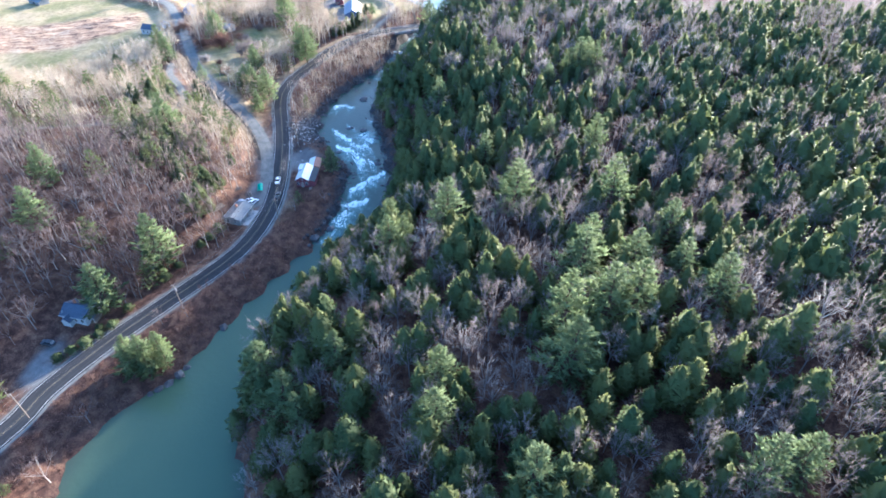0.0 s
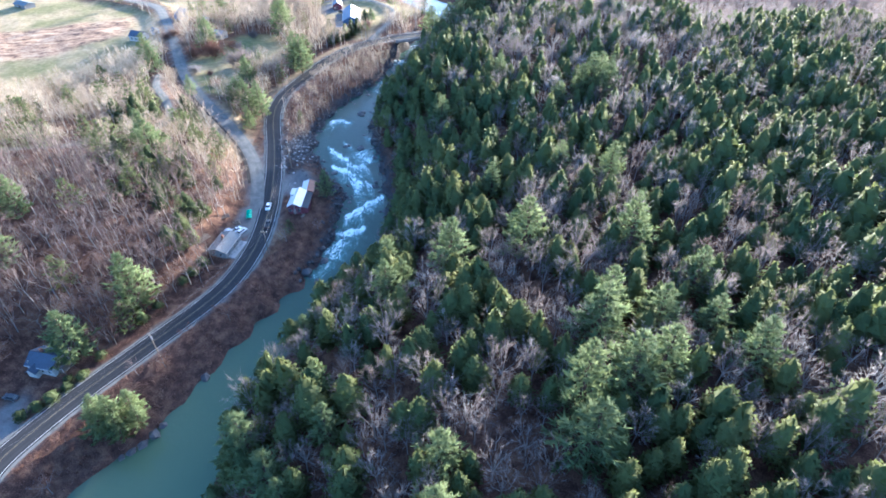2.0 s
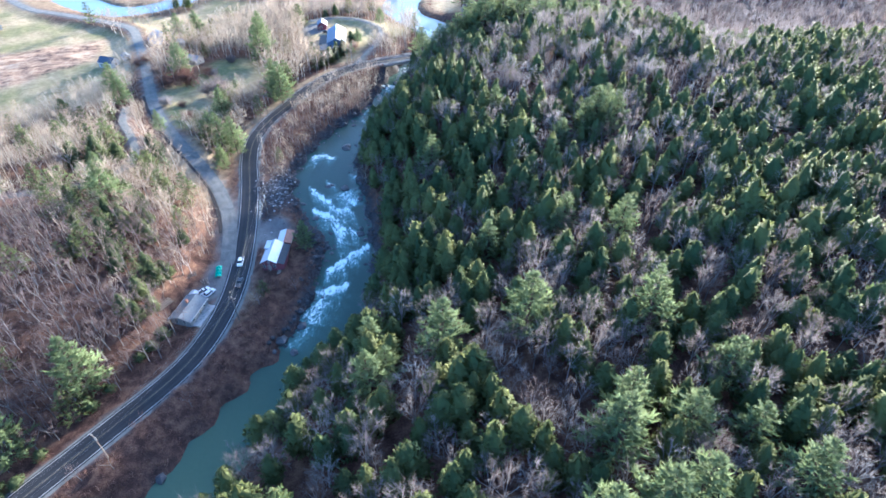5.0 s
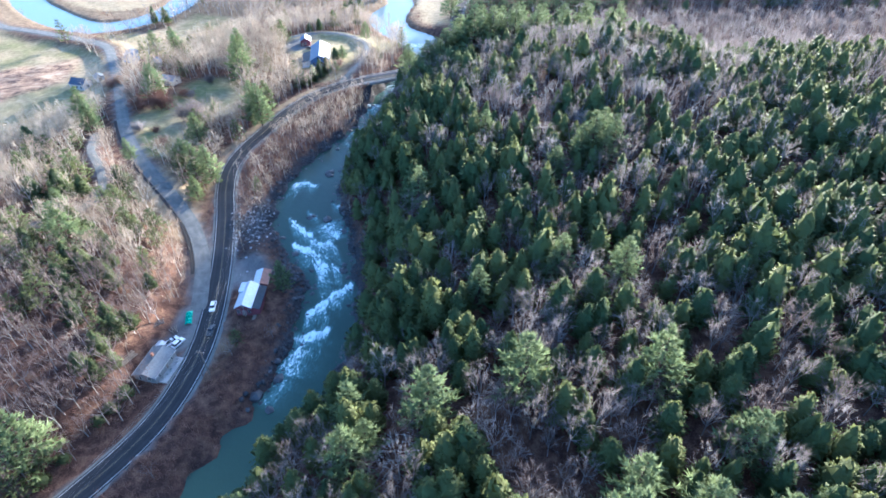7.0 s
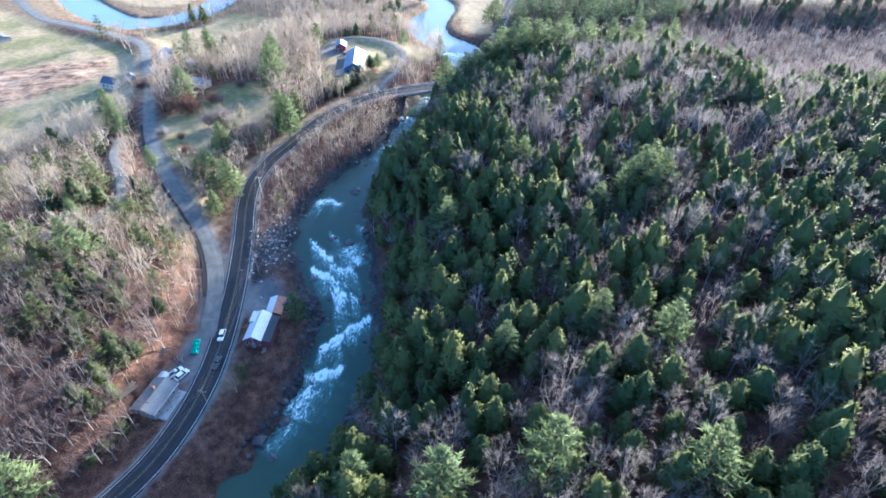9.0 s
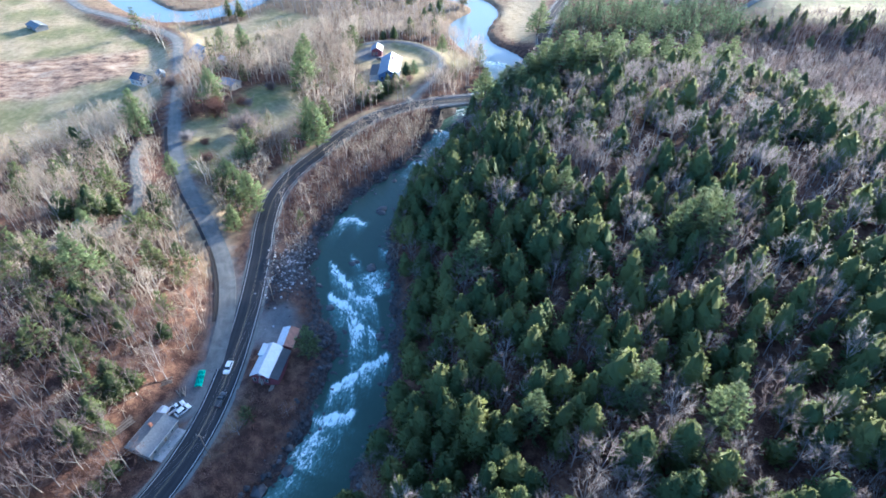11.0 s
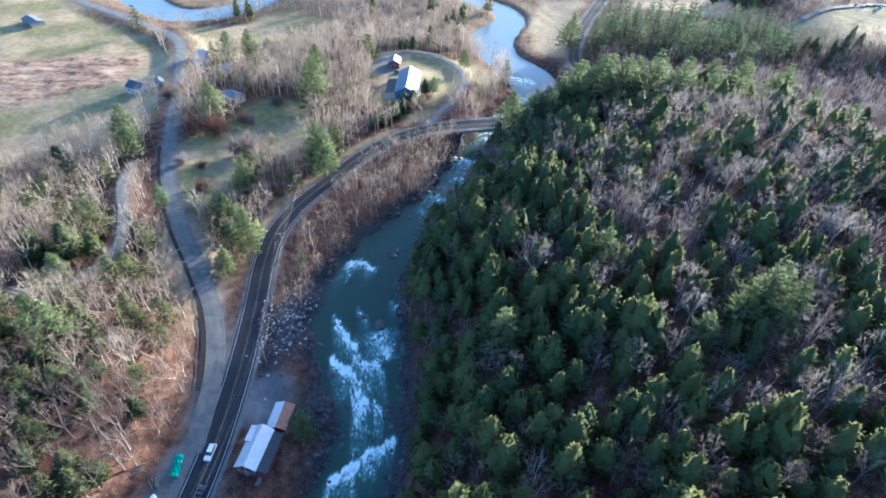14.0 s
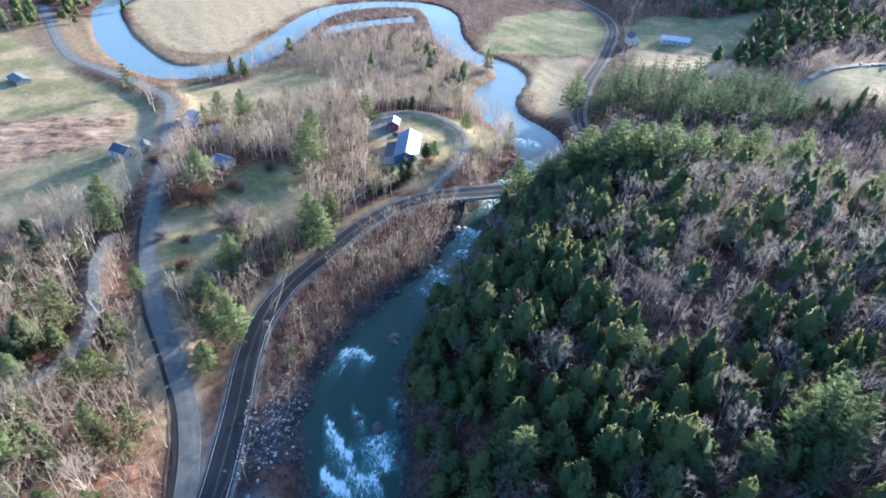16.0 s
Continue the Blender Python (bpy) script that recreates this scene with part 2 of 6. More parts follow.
def ground_material():
    k = Nodes("ground")
    big, mid, fine = k.noise(0.035, 5), k.noise(0.35, 6), k.noise(3.0, 5)
    f = k.math("ADD", k.math("MULTIPLY", mid, 0.55), k.math("MULTIPLY", fine, 0.45))
    litter = k.ramp(f, [(0.32, (0.018, 0.011, 0.010)), (0.46, (0.060, 0.032, 0.024)), (0.58, (0.138, 0.080, 0.052)), (0.74, (0.245, 0.165, 0.102))])
    green = k.ramp(f, [(0.3, (0.110, 0.108, 0.046)), (0.55, (0.195, 0.180, 0.084)), (0.72, (0.33, 0.285, 0.16))])
    straw = k.ramp(f, [(0.3, (0.20, 0.150, 0.088)), (0.5, (0.34, 0.268, 0.158)), (0.7, (0.45, 0.37, 0.235))])
    marsh = k.ramp(k.math("ADD", k.math("MULTIPLY", f, 0.45), k.math("MULTIPLY", k.noise(0.14, 6, (0.6, 1.4, 1.0), 0.65), 0.55)), [(0.40, (0.070, 0.046, 0.038)), (0.48, (0.27, 0.172, 0.108)), (0.56, (0.42, 0.305, 0.195)), (0.64, (0.52, 0.41, 0.285))])
    grass = k.mix(k.span(big, 0.38, 0.60), green, straw)
    col = k.mix(k.attr("grass"), litter, grass)
    col = k.mix(k.math("MULTIPLY", k.attr("lush"), k.span(big, 0.3, 0.62, 0.95, 0.35)), col, k.ramp(f, [(0.3, (0.056, 0.082, 0.030)), (0.55, (0.115, 0.142, 0.052)), (0.72, (0.20, 0.205, 0.095))]))
    col = k.mix(k.attr("straw"), col, straw)
    col = k.mix(k.attr("marsh"), col, marsh)
    gravel = k.ramp(k.math("ADD", k.math("MULTIPLY", fine, 0.5), k.math("MULTIPLY", k.noise(0.5, 4), 0.5)), [(0.3, (0.10, 0.098, 0.098)), (0.7, (0.21, 0.205, 0.20))])
    col = k.mix(k.attr("gravel"), col, gravel)
    stone = k.ramp(k.noise(1.6, 6), [(0.35, (0.016, 0.015, 0.016)), (0.65, (0.085, 0.080, 0.082))])
    col = k.mix(k.attr("stony"), col, stone)
    k.set(base_color=col, roughness=0.95)
    k.bsdf.inputs["Specular IOR Level"].default_value = 0.15
    return k.bump(f, 0.8, 0.25).m


def water_material():
    k = Nodes("river_water")
    foam = k.attr("foam")
    flow = k.add("CombineXYZ", {0: k.attr("across"), 1: k.math("MULTIPLY", k.attr("along"), 0.42), 2: 0.0}).outputs[0]
    lobes = k.add("TexNoise", {"Vector": flow, "Scale": 0.42, "Detail": 6.0, "Roughness": 0.6, "Distortion": 1.1}).outputs["Fac"]
    threads = k.add("TexNoise", {"Vector": flow, "Scale": 1.7, "Detail": 5.0, "Roughness": 0.65, "Distortion": 0.6}).outputs["Fac"]
    froth = k.noise(2.6, 4, None, 0.65)
    cut = k.math("ADD", foam, k.math("MULTIPLY", k.math("SUBTRACT", lobes, 0.5), 1.7))
    cut = k.math("ADD", cut, k.math("MULTIPLY", k.math("SUBTRACT", threads, 0.5), 1.6))
    cut = k.math("ADD", cut, k.math("MULTIPLY", k.math("SUBTRACT", froth, 0.5), 0.5))
    near_foam = k.span(foam, 0.06, 0.25)
    milky = k.math("MULTIPLY", k.span(cut, 0.25, 0.80), near_foam)
    white = k.math("MULTIPLY", k.span(cut, 0.58, 0.95), near_foam)
    depth = k.attr("depth")
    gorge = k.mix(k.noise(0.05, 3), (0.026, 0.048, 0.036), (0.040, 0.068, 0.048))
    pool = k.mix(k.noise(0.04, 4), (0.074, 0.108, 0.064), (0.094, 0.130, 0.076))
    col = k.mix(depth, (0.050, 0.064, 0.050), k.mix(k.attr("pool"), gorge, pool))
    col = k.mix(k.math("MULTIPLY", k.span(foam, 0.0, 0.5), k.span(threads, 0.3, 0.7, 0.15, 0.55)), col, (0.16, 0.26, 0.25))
    # pale sky reflection on the upper river, painted into the base colour
    col = k.mix(k.attr("far_sheen"), col, (0.17, 0.22, 0.245))
    col = k.mix(k.math("MULTIPLY", milky, 0.7), col, (0.20, 0.32, 0.30))
    col = k.mix(white, col, (0.84, 0.89, 0.85))
    k.set(base_color=col, roughness=k.span(white, 0, 1, 0.09, 0.7), ior=1.33)
    k.bump(k.math("ADD", k.noise(0.5, 3), k.math("MULTIPLY", k.noise(2.2, 4), k.span(foam, 0, 0.6, 0.35, 2.0))), 0.35, 0.22)
    return k.m


GROUND = ground_material()
WATER = water_material()
STONE = plain("river_stone", (0.075, 0.070, 0.072), 0.55, 0.6, 0.8, bump=0.05)


def asphalt_material():
    k = Nodes("asphalt")
    f = k.math("ADD", k.math("MULTIPLY", k.noise(6.0, 5), 0.45), k.math("MULTIPLY", k.noise(0.22, 5), 0.55))
    wheel = k.attr("wheel")
    col = k.ramp(f, [(0.3, (0.018, 0.019, 0.023)), (0.7, (0.036, 0.038, 0.043))])
    col = k.mix(k.math("MULTIPLY", wheel, 0.22), col, (0.085, 0.085, 0.09))
    k.bsdf.inputs["Specular IOR Level"].default_value = 0.2
    return k.set(base_color=col, roughness=0.9).bump(k.noise(30, 2), 0.3, 0.01).m


def dirt_material():
    k = Nodes("packed_gravel")
    f = k.math("ADD", k.math("MULTIPLY", k.noise(4.0, 5), 0.35), k.math("MULTIPLY", k.noise(0.22, 6, None, 0.62, 0.8), 0.65))
    col = k.ramp(f, [(0.34, (0.070, 0.074, 0.070)), (0.5, (0.125, 0.128, 0.122)), (0.66, (0.185, 0.183, 0.172))])
    col = k.mix(k.math("MULTIPLY", k.attr("wheel"), 0.16), col, (0.23, 0.225, 0.215))
    return k.set(base_color=col, roughness=0.9).bump(k.noise(20, 3), 0.4, 0.02).m


DARK_STRIP = plain("dark_strip", (0.025, 0.021, 0.020), 0.9, 0.4, 1.0)
ASPHALT, DIRT = asphalt_material(), dirt_material()
WHITE_PAINT = plain("worn_road_paint", (0.33, 0.33, 0.33), 0.7, 0.35, 0.7)
YELLOW_PAINT = plain("worn_yellow_road_paint", (0.17, 0.14, 0.085), 0.7, 0.35, 0.7)
WHITE_CLAD = plain("white_clapboard", (0.42, 0.42, 0.41), 0.6, 0.12, 1.5)
GREY_CLAD = plain("grey_clapboard", (0.22, 0.22, 0.22), 0.7, 0.2, 1.5)
BLUE_CLAD = plain("blue_clapboard", (0.10, 0.16, 0.30), 0.6, 0.2, 1.5)
RED_CLAD = plain("barn_red_boards", (0.135, 0.038, 0.050), 0.75, 0.3, 1.5)
SLATE = plain("blue_grey_shingles", (0.060, 0.074, 0.110), 0.75, 0.3, 2.5, bump=0.03)
GREY_SHINGLE = plain("grey_shingles", (0.130, 0.145, 0.160), 0.8, 0.35, 2.0, bump=0.03)
DARK_ROOF = plain("dark_roofing", (0.045, 0.048, 0.055), 0.8, 0.3, 2.0)
TIN = plain("pale_metal_roofing", (0.55, 0.57, 0.60), 0.45, 0.14, 1.2, 0.2)
RUST = plain("rusty_metal_roofing", (0.27, 0.13, 0.085), 0.75, 0.4, 1.0)
GLASS = plain("window_glass", (0.03, 0.04, 0.05), 0.1, 0.1)
TIMBER = plain("weathered_timber", (0.20, 0.165, 0.13), 0.85, 0.3, 3.0)
CONCRETE = plain("grey_concrete", (0.32, 0.31, 0.30), 0.85, 0.25, 1.0)
STEEL = plain("galvanised_steel", (0.35, 0.36, 0.37), 0.45, 0.15, 2.0, 0.7)
RUBBER = plain("black_rubber", (0.02, 0.02, 0.02), 0.8, 0.2)
WHITE_CAR = plain("white_car_paint", (0.78, 0.78, 0.78), 0.3, 0.05)
DARK_CAR = plain("dark_car_paint", (0.05, 0.055, 0.065), 0.3, 0.1)
CHROME = plain("wheel_rim", (0.45, 0.45, 0.46), 0.35, 0.1, 5.0, 0.8)
RED_LAMP = plain("red_lamp_glass", (0.35, 0.02, 0.02), 0.3, 0.1)
CLEAR_LAMP = plain("clear_lamp_glass", (0.75, 0.75, 0.72), 0.2, 0.05)
TARP = plain("green_tarpaulin", (0.035, 0.33, 0.21), 0.55, 0.3, 1.2, bump=0.08)
WIRE = plain("weathered_wire", (0.26, 0.26, 0.27), 0.5, 0.1)


# ---- building blocks ----
def mesh_of(name, verts, faces, mats, face_mat=None, attrs=None, smooth=False):
    """A mesh from arrays: verts (n, 3), faces (m, 3) or (m, 4)."""
    verts, faces = np.asarray(verts, np.float32), np.asarray(faces, np.int32)
    me = bpy.data.meshes.new(name)
    me.vertices.add(len(verts))
    me.vertices.foreach_set("co", verts.ravel())
    m, k = faces.shape
    me.loops.add(m * k)
    me.loops.foreach_set("vertex_index", faces.ravel())
    me.polygons.add(m)
    me.polygons.foreach_set("loop_start", np.arange(0, m * k, k, dtype=np.int32))
    me.polygons.foreach_set("loop_total", np.full(m, k, np.int32))
    for mat in mats:
        me.materials.append(mat)
    if face_mat is not None:
        me.polygons.foreach_set("material_index", np.asarray(face_mat, np.int32))
    me.polygons.foreach_set("use_smooth", np.full(m, smooth))
    for key, values in (attrs or {}).items():
        values = np.asarray(values, np.float32)
        if values.ndim == 2:
            me.attributes.new(key, "FLOAT_VECTOR", "POINT").data.foreach_set("vector", values.ravel())
        else:
            me.attributes.new(key, "FLOAT", "POINT").data.foreach_set("value", values)
    me.update(calc_edges=True)
    return me


def part(name, bm, material, parent=None, label=""):
    """Links a bmesh as one mesh object under a thing or a part."""
    me = bpy.data.meshes.new(name)
    bm.to_mesh(me)
    bm.free()
    me.materials.append(material)
    ob = new(name, me)
    ob.parent = parent
    return tagged(ob, label)


def thing(name, m, label, category, group="", kind=""):
    ob = new(name)
    ob.empty_display_size = 0.3
    ob.matrix_world = m
    return tagged(ob, label, category, group, kind)


def box(bm, x0, x1, y0, y1, z0, z1, bevel=0.0):
    vs = [bm.verts.new((x, y, z)) for z in (z0, z1) for x, y in ((x0, y0), (x1, y0), (x1, y1), (x0, y1))]
    fs = [bm.faces.new([vs[i] for i in q]) for q in ((3, 2, 1, 0), (4, 5, 6, 7), (0, 1, 5, 4), (1, 2, 6, 5), (2, 3, 7, 6), (3, 0, 4, 7))]
    if bevel:
        bmesh.ops.bevel(bm, geom=list({e for f in fs for e in f.edges}), offset=bevel, segments=2, affect="EDGES")
    return bm


def boxed(*a, **k):
    return box(bmesh.new(), *a, **k)


def prism(bm, outline, y0, y1):
    """A profile in x and z, drawn out along y."""
    a = [bm.verts.new((x, y0, z)) for x, z in outline]
    b = [bm.verts.new((x, y1, z)) for x, z in outline]
    bm.faces.new(a)
    bm.faces.new(b[::-1])
    for i in range(len(a)):
        j = (i + 1) % len(a)
        bm.faces.new((a[j], a[i], b[i], b[j]))
    bmesh.ops.recalc_face_normals(bm, faces=bm.faces)
    return bm


def rod(bm, p, q, r0, r1, sides=8):
    p, q = Vector(p), Vector(q)
    turn = (q - p).to_track_quat("Z", "Y").to_matrix()
    rings = []
    for c, r in ((p, r0), (q, r1)):
        rings.append([bm.verts.new(c + turn @ Vector((r * math.cos(2 * math.pi * i / sides), r * math.sin(2 * math.pi * i / sides), 0))) for i in range(sides)])
    for i in range(sides):
        j = (i + 1) % sides
        bm.faces.new((rings[0][i], rings[0][j], rings[1][j], rings[1][i]))
    bm.faces.new(rings[0][::-1])
    bm.faces.new(rings[1])
    return bm


def z_at(x, y):
    return float(height(np.array([x], float), np.array([y], float))[0])


# ---- ground ----
def in_poly(x, y, poly):
    inside = np.zeros(np.shape(x), bool)
    n = len(poly)
    for i in range(n):
        (x1, y1), (x2, y2) = poly[i], poly[(i + 1) % n]
        cross = ((y1 > y) != (y2 > y)) & (x < (x2 - x1) * (y - y1) / (y2 - y1 + 1e-9) + x1)
        inside ^= cross
    return inside


HAY_FIELD = [(-176, 368), (-172, 350), (-215, 330), (-245, 290), (-340, 280), (-420, 400), (-420, 560), (-350, 530), (-285, 486), (-250, 470), (-218, 450), (-198, 425)]
MARSH = [(-222, 446), (-212, 405), (-246, 372), (-330, 360), (-340, 418), (-290, 418)]
RIVER_MEADOW = [(-208, 466), (-190, 440), (-160, 452), (-140, 480), (-128, 520), (-180, 540), (-190, 508), (-206, 496), (-235, 490)]
BIG_FIELD = [(-362, 648), (-325, 602), (-286, 562), (-252, 545), (-222, 556), (-220, 612), (-214, 680), (-196, 706), (-200, 860), (-380, 860)]
PASTURE = [(-146, 334), (-138, 322), (-127, 307), (-120, 308), (-111, 331), (-100, 350), (-95, 372), (-111, 397), (-132, 402), (-140, 390), (-134, 368), (-141, 356), (-147, 346)]
LAWN = [(-80, 404), (-60, 392), (-46, 396), (-41, 424), (-34, 437), (-21, 446), (-18, 458), (-30, 474), (-60, 478), (-92, 470), (-94, 440), (-84, 424)]
GREEN_FIELD = [(-48, 606), (-10, 612), (40, 612), (50, 680), (44, 735), (10, 740), (-40, 700)]
FAR_PASTURE = [(74, 640), (140, 640), (172, 690), (190, 735), (100, 735), (70, 700)]
EAST_PASTURE = [(150, 540), (178, 530), (206, 528), (330, 545), (330, 640), (241, 612), (200, 596), (172, 574)]
FARM_YARD = [(64, 600), (150, 585), (165, 625), (70, 638)]
RIVER_FLAT = [(-4, 512), (18, 490), (22, 560), (34, 606), (-2, 606), (-8, 560)]
FIELDS = [HAY_FIELD, MARSH, RIVER_MEADOW, BIG_FIELD, PASTURE, LAWN, GREEN_FIELD, FAR_PASTURE, EAST_PASTURE, FARM_YARD, RIVER_FLAT]


def axis(core0, core1, step, far):
    core = np.arange(core0, core1 + 0.01, step)
    lo, hi, d = [], [], step
    a, b = core0, core1
    while a > -far:
        d *= 1.25
        a, b = a - d, b + d
        lo.append(a)
        hi.append(b)
    return np.concatenate([lo[::-1], core, hi])


def soft_mask(mask, gx, gy, spread=1):
    m = mask.astype(float)
    for _ in range(spread):
        m = (m + np.roll(m, 1, 0) + np.roll(m, -1, 0) + np.roll(m, 1, 1) + np.roll(m, -1, 1)) / 5
    return m


def build_ground():
    xs, ys = axis(-380, 300, 3.0, 3200), axis(-10, 780, 2.9, 3200)
    gx, gy = np.meshgrid(xs, ys)
    z = height(gx, gy)
    nx, ny = len(xs), len(ys)
    i = np.arange(nx * ny).reshape(ny, nx)
    faces = np.stack([i[:-1, :-1], i[:-1, 1:], i[1:, 1:], i[1:, :-1]], -1).reshape(-1, 4)
    wob = 5 * ripple(gx * 0.5, gy * 0.5)
    px, py = gx + wob, gy + 4 * ripple(gy * 0.4, gx * 0.6)
    grass, straw, marsh, gravel, stony = (np.zeros(gx.shape) for _ in range(5))
    for poly in (HAY_FIELD, RIVER_MEADOW, PASTURE, LAWN, GREEN_FIELD, FAR_PASTURE, EAST_PASTURE):
        grass = np.maximum(grass, soft_mask(in_poly(px, py, poly), gx, gy, 2))
    lush = np.zeros(gx.shape)
    for poly, share in ((PASTURE, 0.45), (GREEN_FIELD, 1.0), (FAR_PASTURE, 0.8), (EAST_PASTURE, 0.6)):
        lush = np.maximum(lush, share * soft_mask(in_poly(px, py, poly), gx, gy, 2))
    for poly in (BIG_FIELD, FARM_YARD, RIVER_FLAT):
        straw = np.maximum(straw, soft_mask(in_poly(px, py, poly), gx, gy, 2))
    marsh = soft_mask(in_poly(px, py, MARSH), gx, gy, 2)
    far = sm((gy - 480) / 60) * sm((620 - gy) / 40) * sm((-gx + 30) / 40) * (1 - grass) * (1 - straw)
    straw = np.maximum(straw, 0.45 * far)
    straw = np.maximum(straw, 0.8 * soft_mask(in_poly(px, py, [(-130, 283), (-116, 302), (-100, 286), (-90, 262), (-95, 252), (-112, 268)]), gx, gy, 2))
    straw = np.maximum(straw, 0.6 * soft_mask(in_poly(px, py, [(-66.4, 188), (-63.6, 188), (-64.2, 198), (-65.0, 206), (-67.0, 206), (-66.0, 198)]), gx, gy, 1))
    for curve, half in ((ROAD, 3.0), (LANE, 2.2), (DRIVE, 1.0), (TRACK, 1.0)):
        d, _, _ = nearest(curve, gx, gy)
        gravel = np.maximum(gravel, 1 - sm((d - half + 1.0 * ripple(gx * 2, gy * 2)) / 2.5))
    for cx, cy, rx, ry in ((-65.5, 236, 6.5, 9), (-82, 201, 4, 4), (-81, 213, 3.5, 6), (-125, 116, 4, 9), (-82, 448, 8, 10)):
        gravel = np.maximum(gravel, 1 - sm((np.hypot((gx - cx) / rx, (gy - cy) / ry) - 0.8) / 0.5))
    dr, _, sr = nearest(ROAD, gx, gy)
    # sunlit bank left of the road, its light painted in with straw colour
    straw = np.maximum(straw, 0.75 * (sr < 0) * sm((dr - 4.5) / 1.5) * sm((10.5 - dr) / 3) * sm((gy - 278) / 12) * sm((388 - gy) / 12))
    gravel = np.maximum(gravel, soft_mask(in_poly(gx, gy, [(-80, 200), (-76, 200), (-79, 232), (-83, 252), (-92, 260), (-88, 240), (-83, 222)]), gx, gy, 1))
    d, k, _ = nearest(RIVER, gx, gy)
    edge = d - RIVER[k, 2]
    gorge = sm((gy - 172) / 30) * sm((430 - gy) / 40)
    stony = (1 - sm((edge - 2.5 - 1.5 * ripple(gx * 3, gy * 3)) / 3.0)) * (0.12 + 0.88 * gorge)
    stony = np.maximum(stony, 0.9 * blob(gx, gy, -69, 264, 9, 22) * (edge < 20))
    stony = np.maximum(stony, 0.95 * sm(1.6 * blob(gx, gy, -51.5, 242, 5, 12)))
    me = mesh_of("ground", np.stack([gx, gy, z], -1).reshape(-1, 3), faces, [GROUND], None,
                 {"grass": grass.ravel(), "lush": lush.ravel(), "straw": straw.ravel(), "marsh": marsh.ravel(), "gravel": gravel.ravel(), "stony": np.clip(stony, 0, 1).ravel()}, True)
    tagged(new("ground", me), "leaf-littered valley ground with fields and gravel shoulders", "ground", kind="structure")


build_ground()


# ---- river ----
# ledges of broken water: x, y to x, y, length of the white tail downstream, strength
LEDGES = [(-60.5, 299, -57, 301, 5, 0.9), (-57, 301, -50, 298, 2.5, 0.9), (-57.5, 273, -47, 262, 6, 1.0), (-50, 277, -46, 273, 3, 0.8), (-53, 256, -45, 252.5, 6, 1.1), (-41.5, 269, -36.5, 259, 3.5, 0.85), (-47, 259, -37, 255.5, 7, 0.85),
          (-44, 250, -39, 249, 10, 0.6), (-42, 244.5, -38.5, 244, 10, 1.05), (-36.5, 243.5, -33, 241, 6, 0.75), (-27.5, 233, -34, 227, 4, 1.1), (-34, 227, -41.5, 218.5, 5, 1.1), (-37, 221, -34, 216, 5, 0.6), (-33.5, 210.5, -41, 208, 4, 1.1),
          (-41, 208, -44, 192, 3.5, 0.8), (-44, 192, -48, 182, 3, 0.5), (-33, 286, -31, 282, 3, 0.5), (-40, 283, -36, 281, 3, 0.55), (-37, 348, -32, 344, 6, 0.7), (-33, 340, -38, 332, 4, 0.5), (-32, 378, -22, 376, 8, 0.8), (-29, 362, -25, 360, 6, 0.7),
          (-27, 400, -15, 404, 8, 0.85), (-19, 420, -8, 424, 7, 0.8), (-12, 470, 2, 466, 6, 0.85), (-8, 446, 4, 440, 6, 0.5)]


def ledge_foam(x, y):
    """White water: strongest on a ledge, drawn out downstream of it."""
    foam = np.zeros(x.shape)
    for x0, y0, x1, y1, tail, strength in LEDGES:
        ux, uy = x1 - x0, y1 - y0
        n = math.hypot(ux, uy)
        ux, uy = ux / n, uy / n
        fx = np.interp(0.5 * (y0 + y1), [180, 215, 235, 255, 275, 295, 330, 480], [-0.35, -0.1, 0.1, 0.35, 0.25, -0.1, -0.4, -0.3])
        fy = -math.sqrt(1 - fx * fx)
        turn = fx * uy - fy * ux
        p = (x - x0) * ux + (y - y0) * uy
        if abs(turn) > 0.35:
            down = ((x - x0) * uy - (y - y0) * ux) / turn
            p = p - down * (fx * ux + fy * uy)
        else:
            down = np.abs((x - x0) * uy - (y - y0) * ux)
        down = down + 0.7 * np.sin(1.1 * p + 0.7 * x0) + 0.4 * np.sin(2.7 * p)
        end = np.maximum(np.maximum(-p, p - n), 0)
        f = np.where(down < 0, np.exp(-(down / 1.0) ** 2), np.exp(-(np.maximum(down, 0) / (1.5 * tail)) ** 1.2)) * np.exp(-(end / 1.2) ** 2)
        foam = np.maximum(foam, strength * f)
    return foam


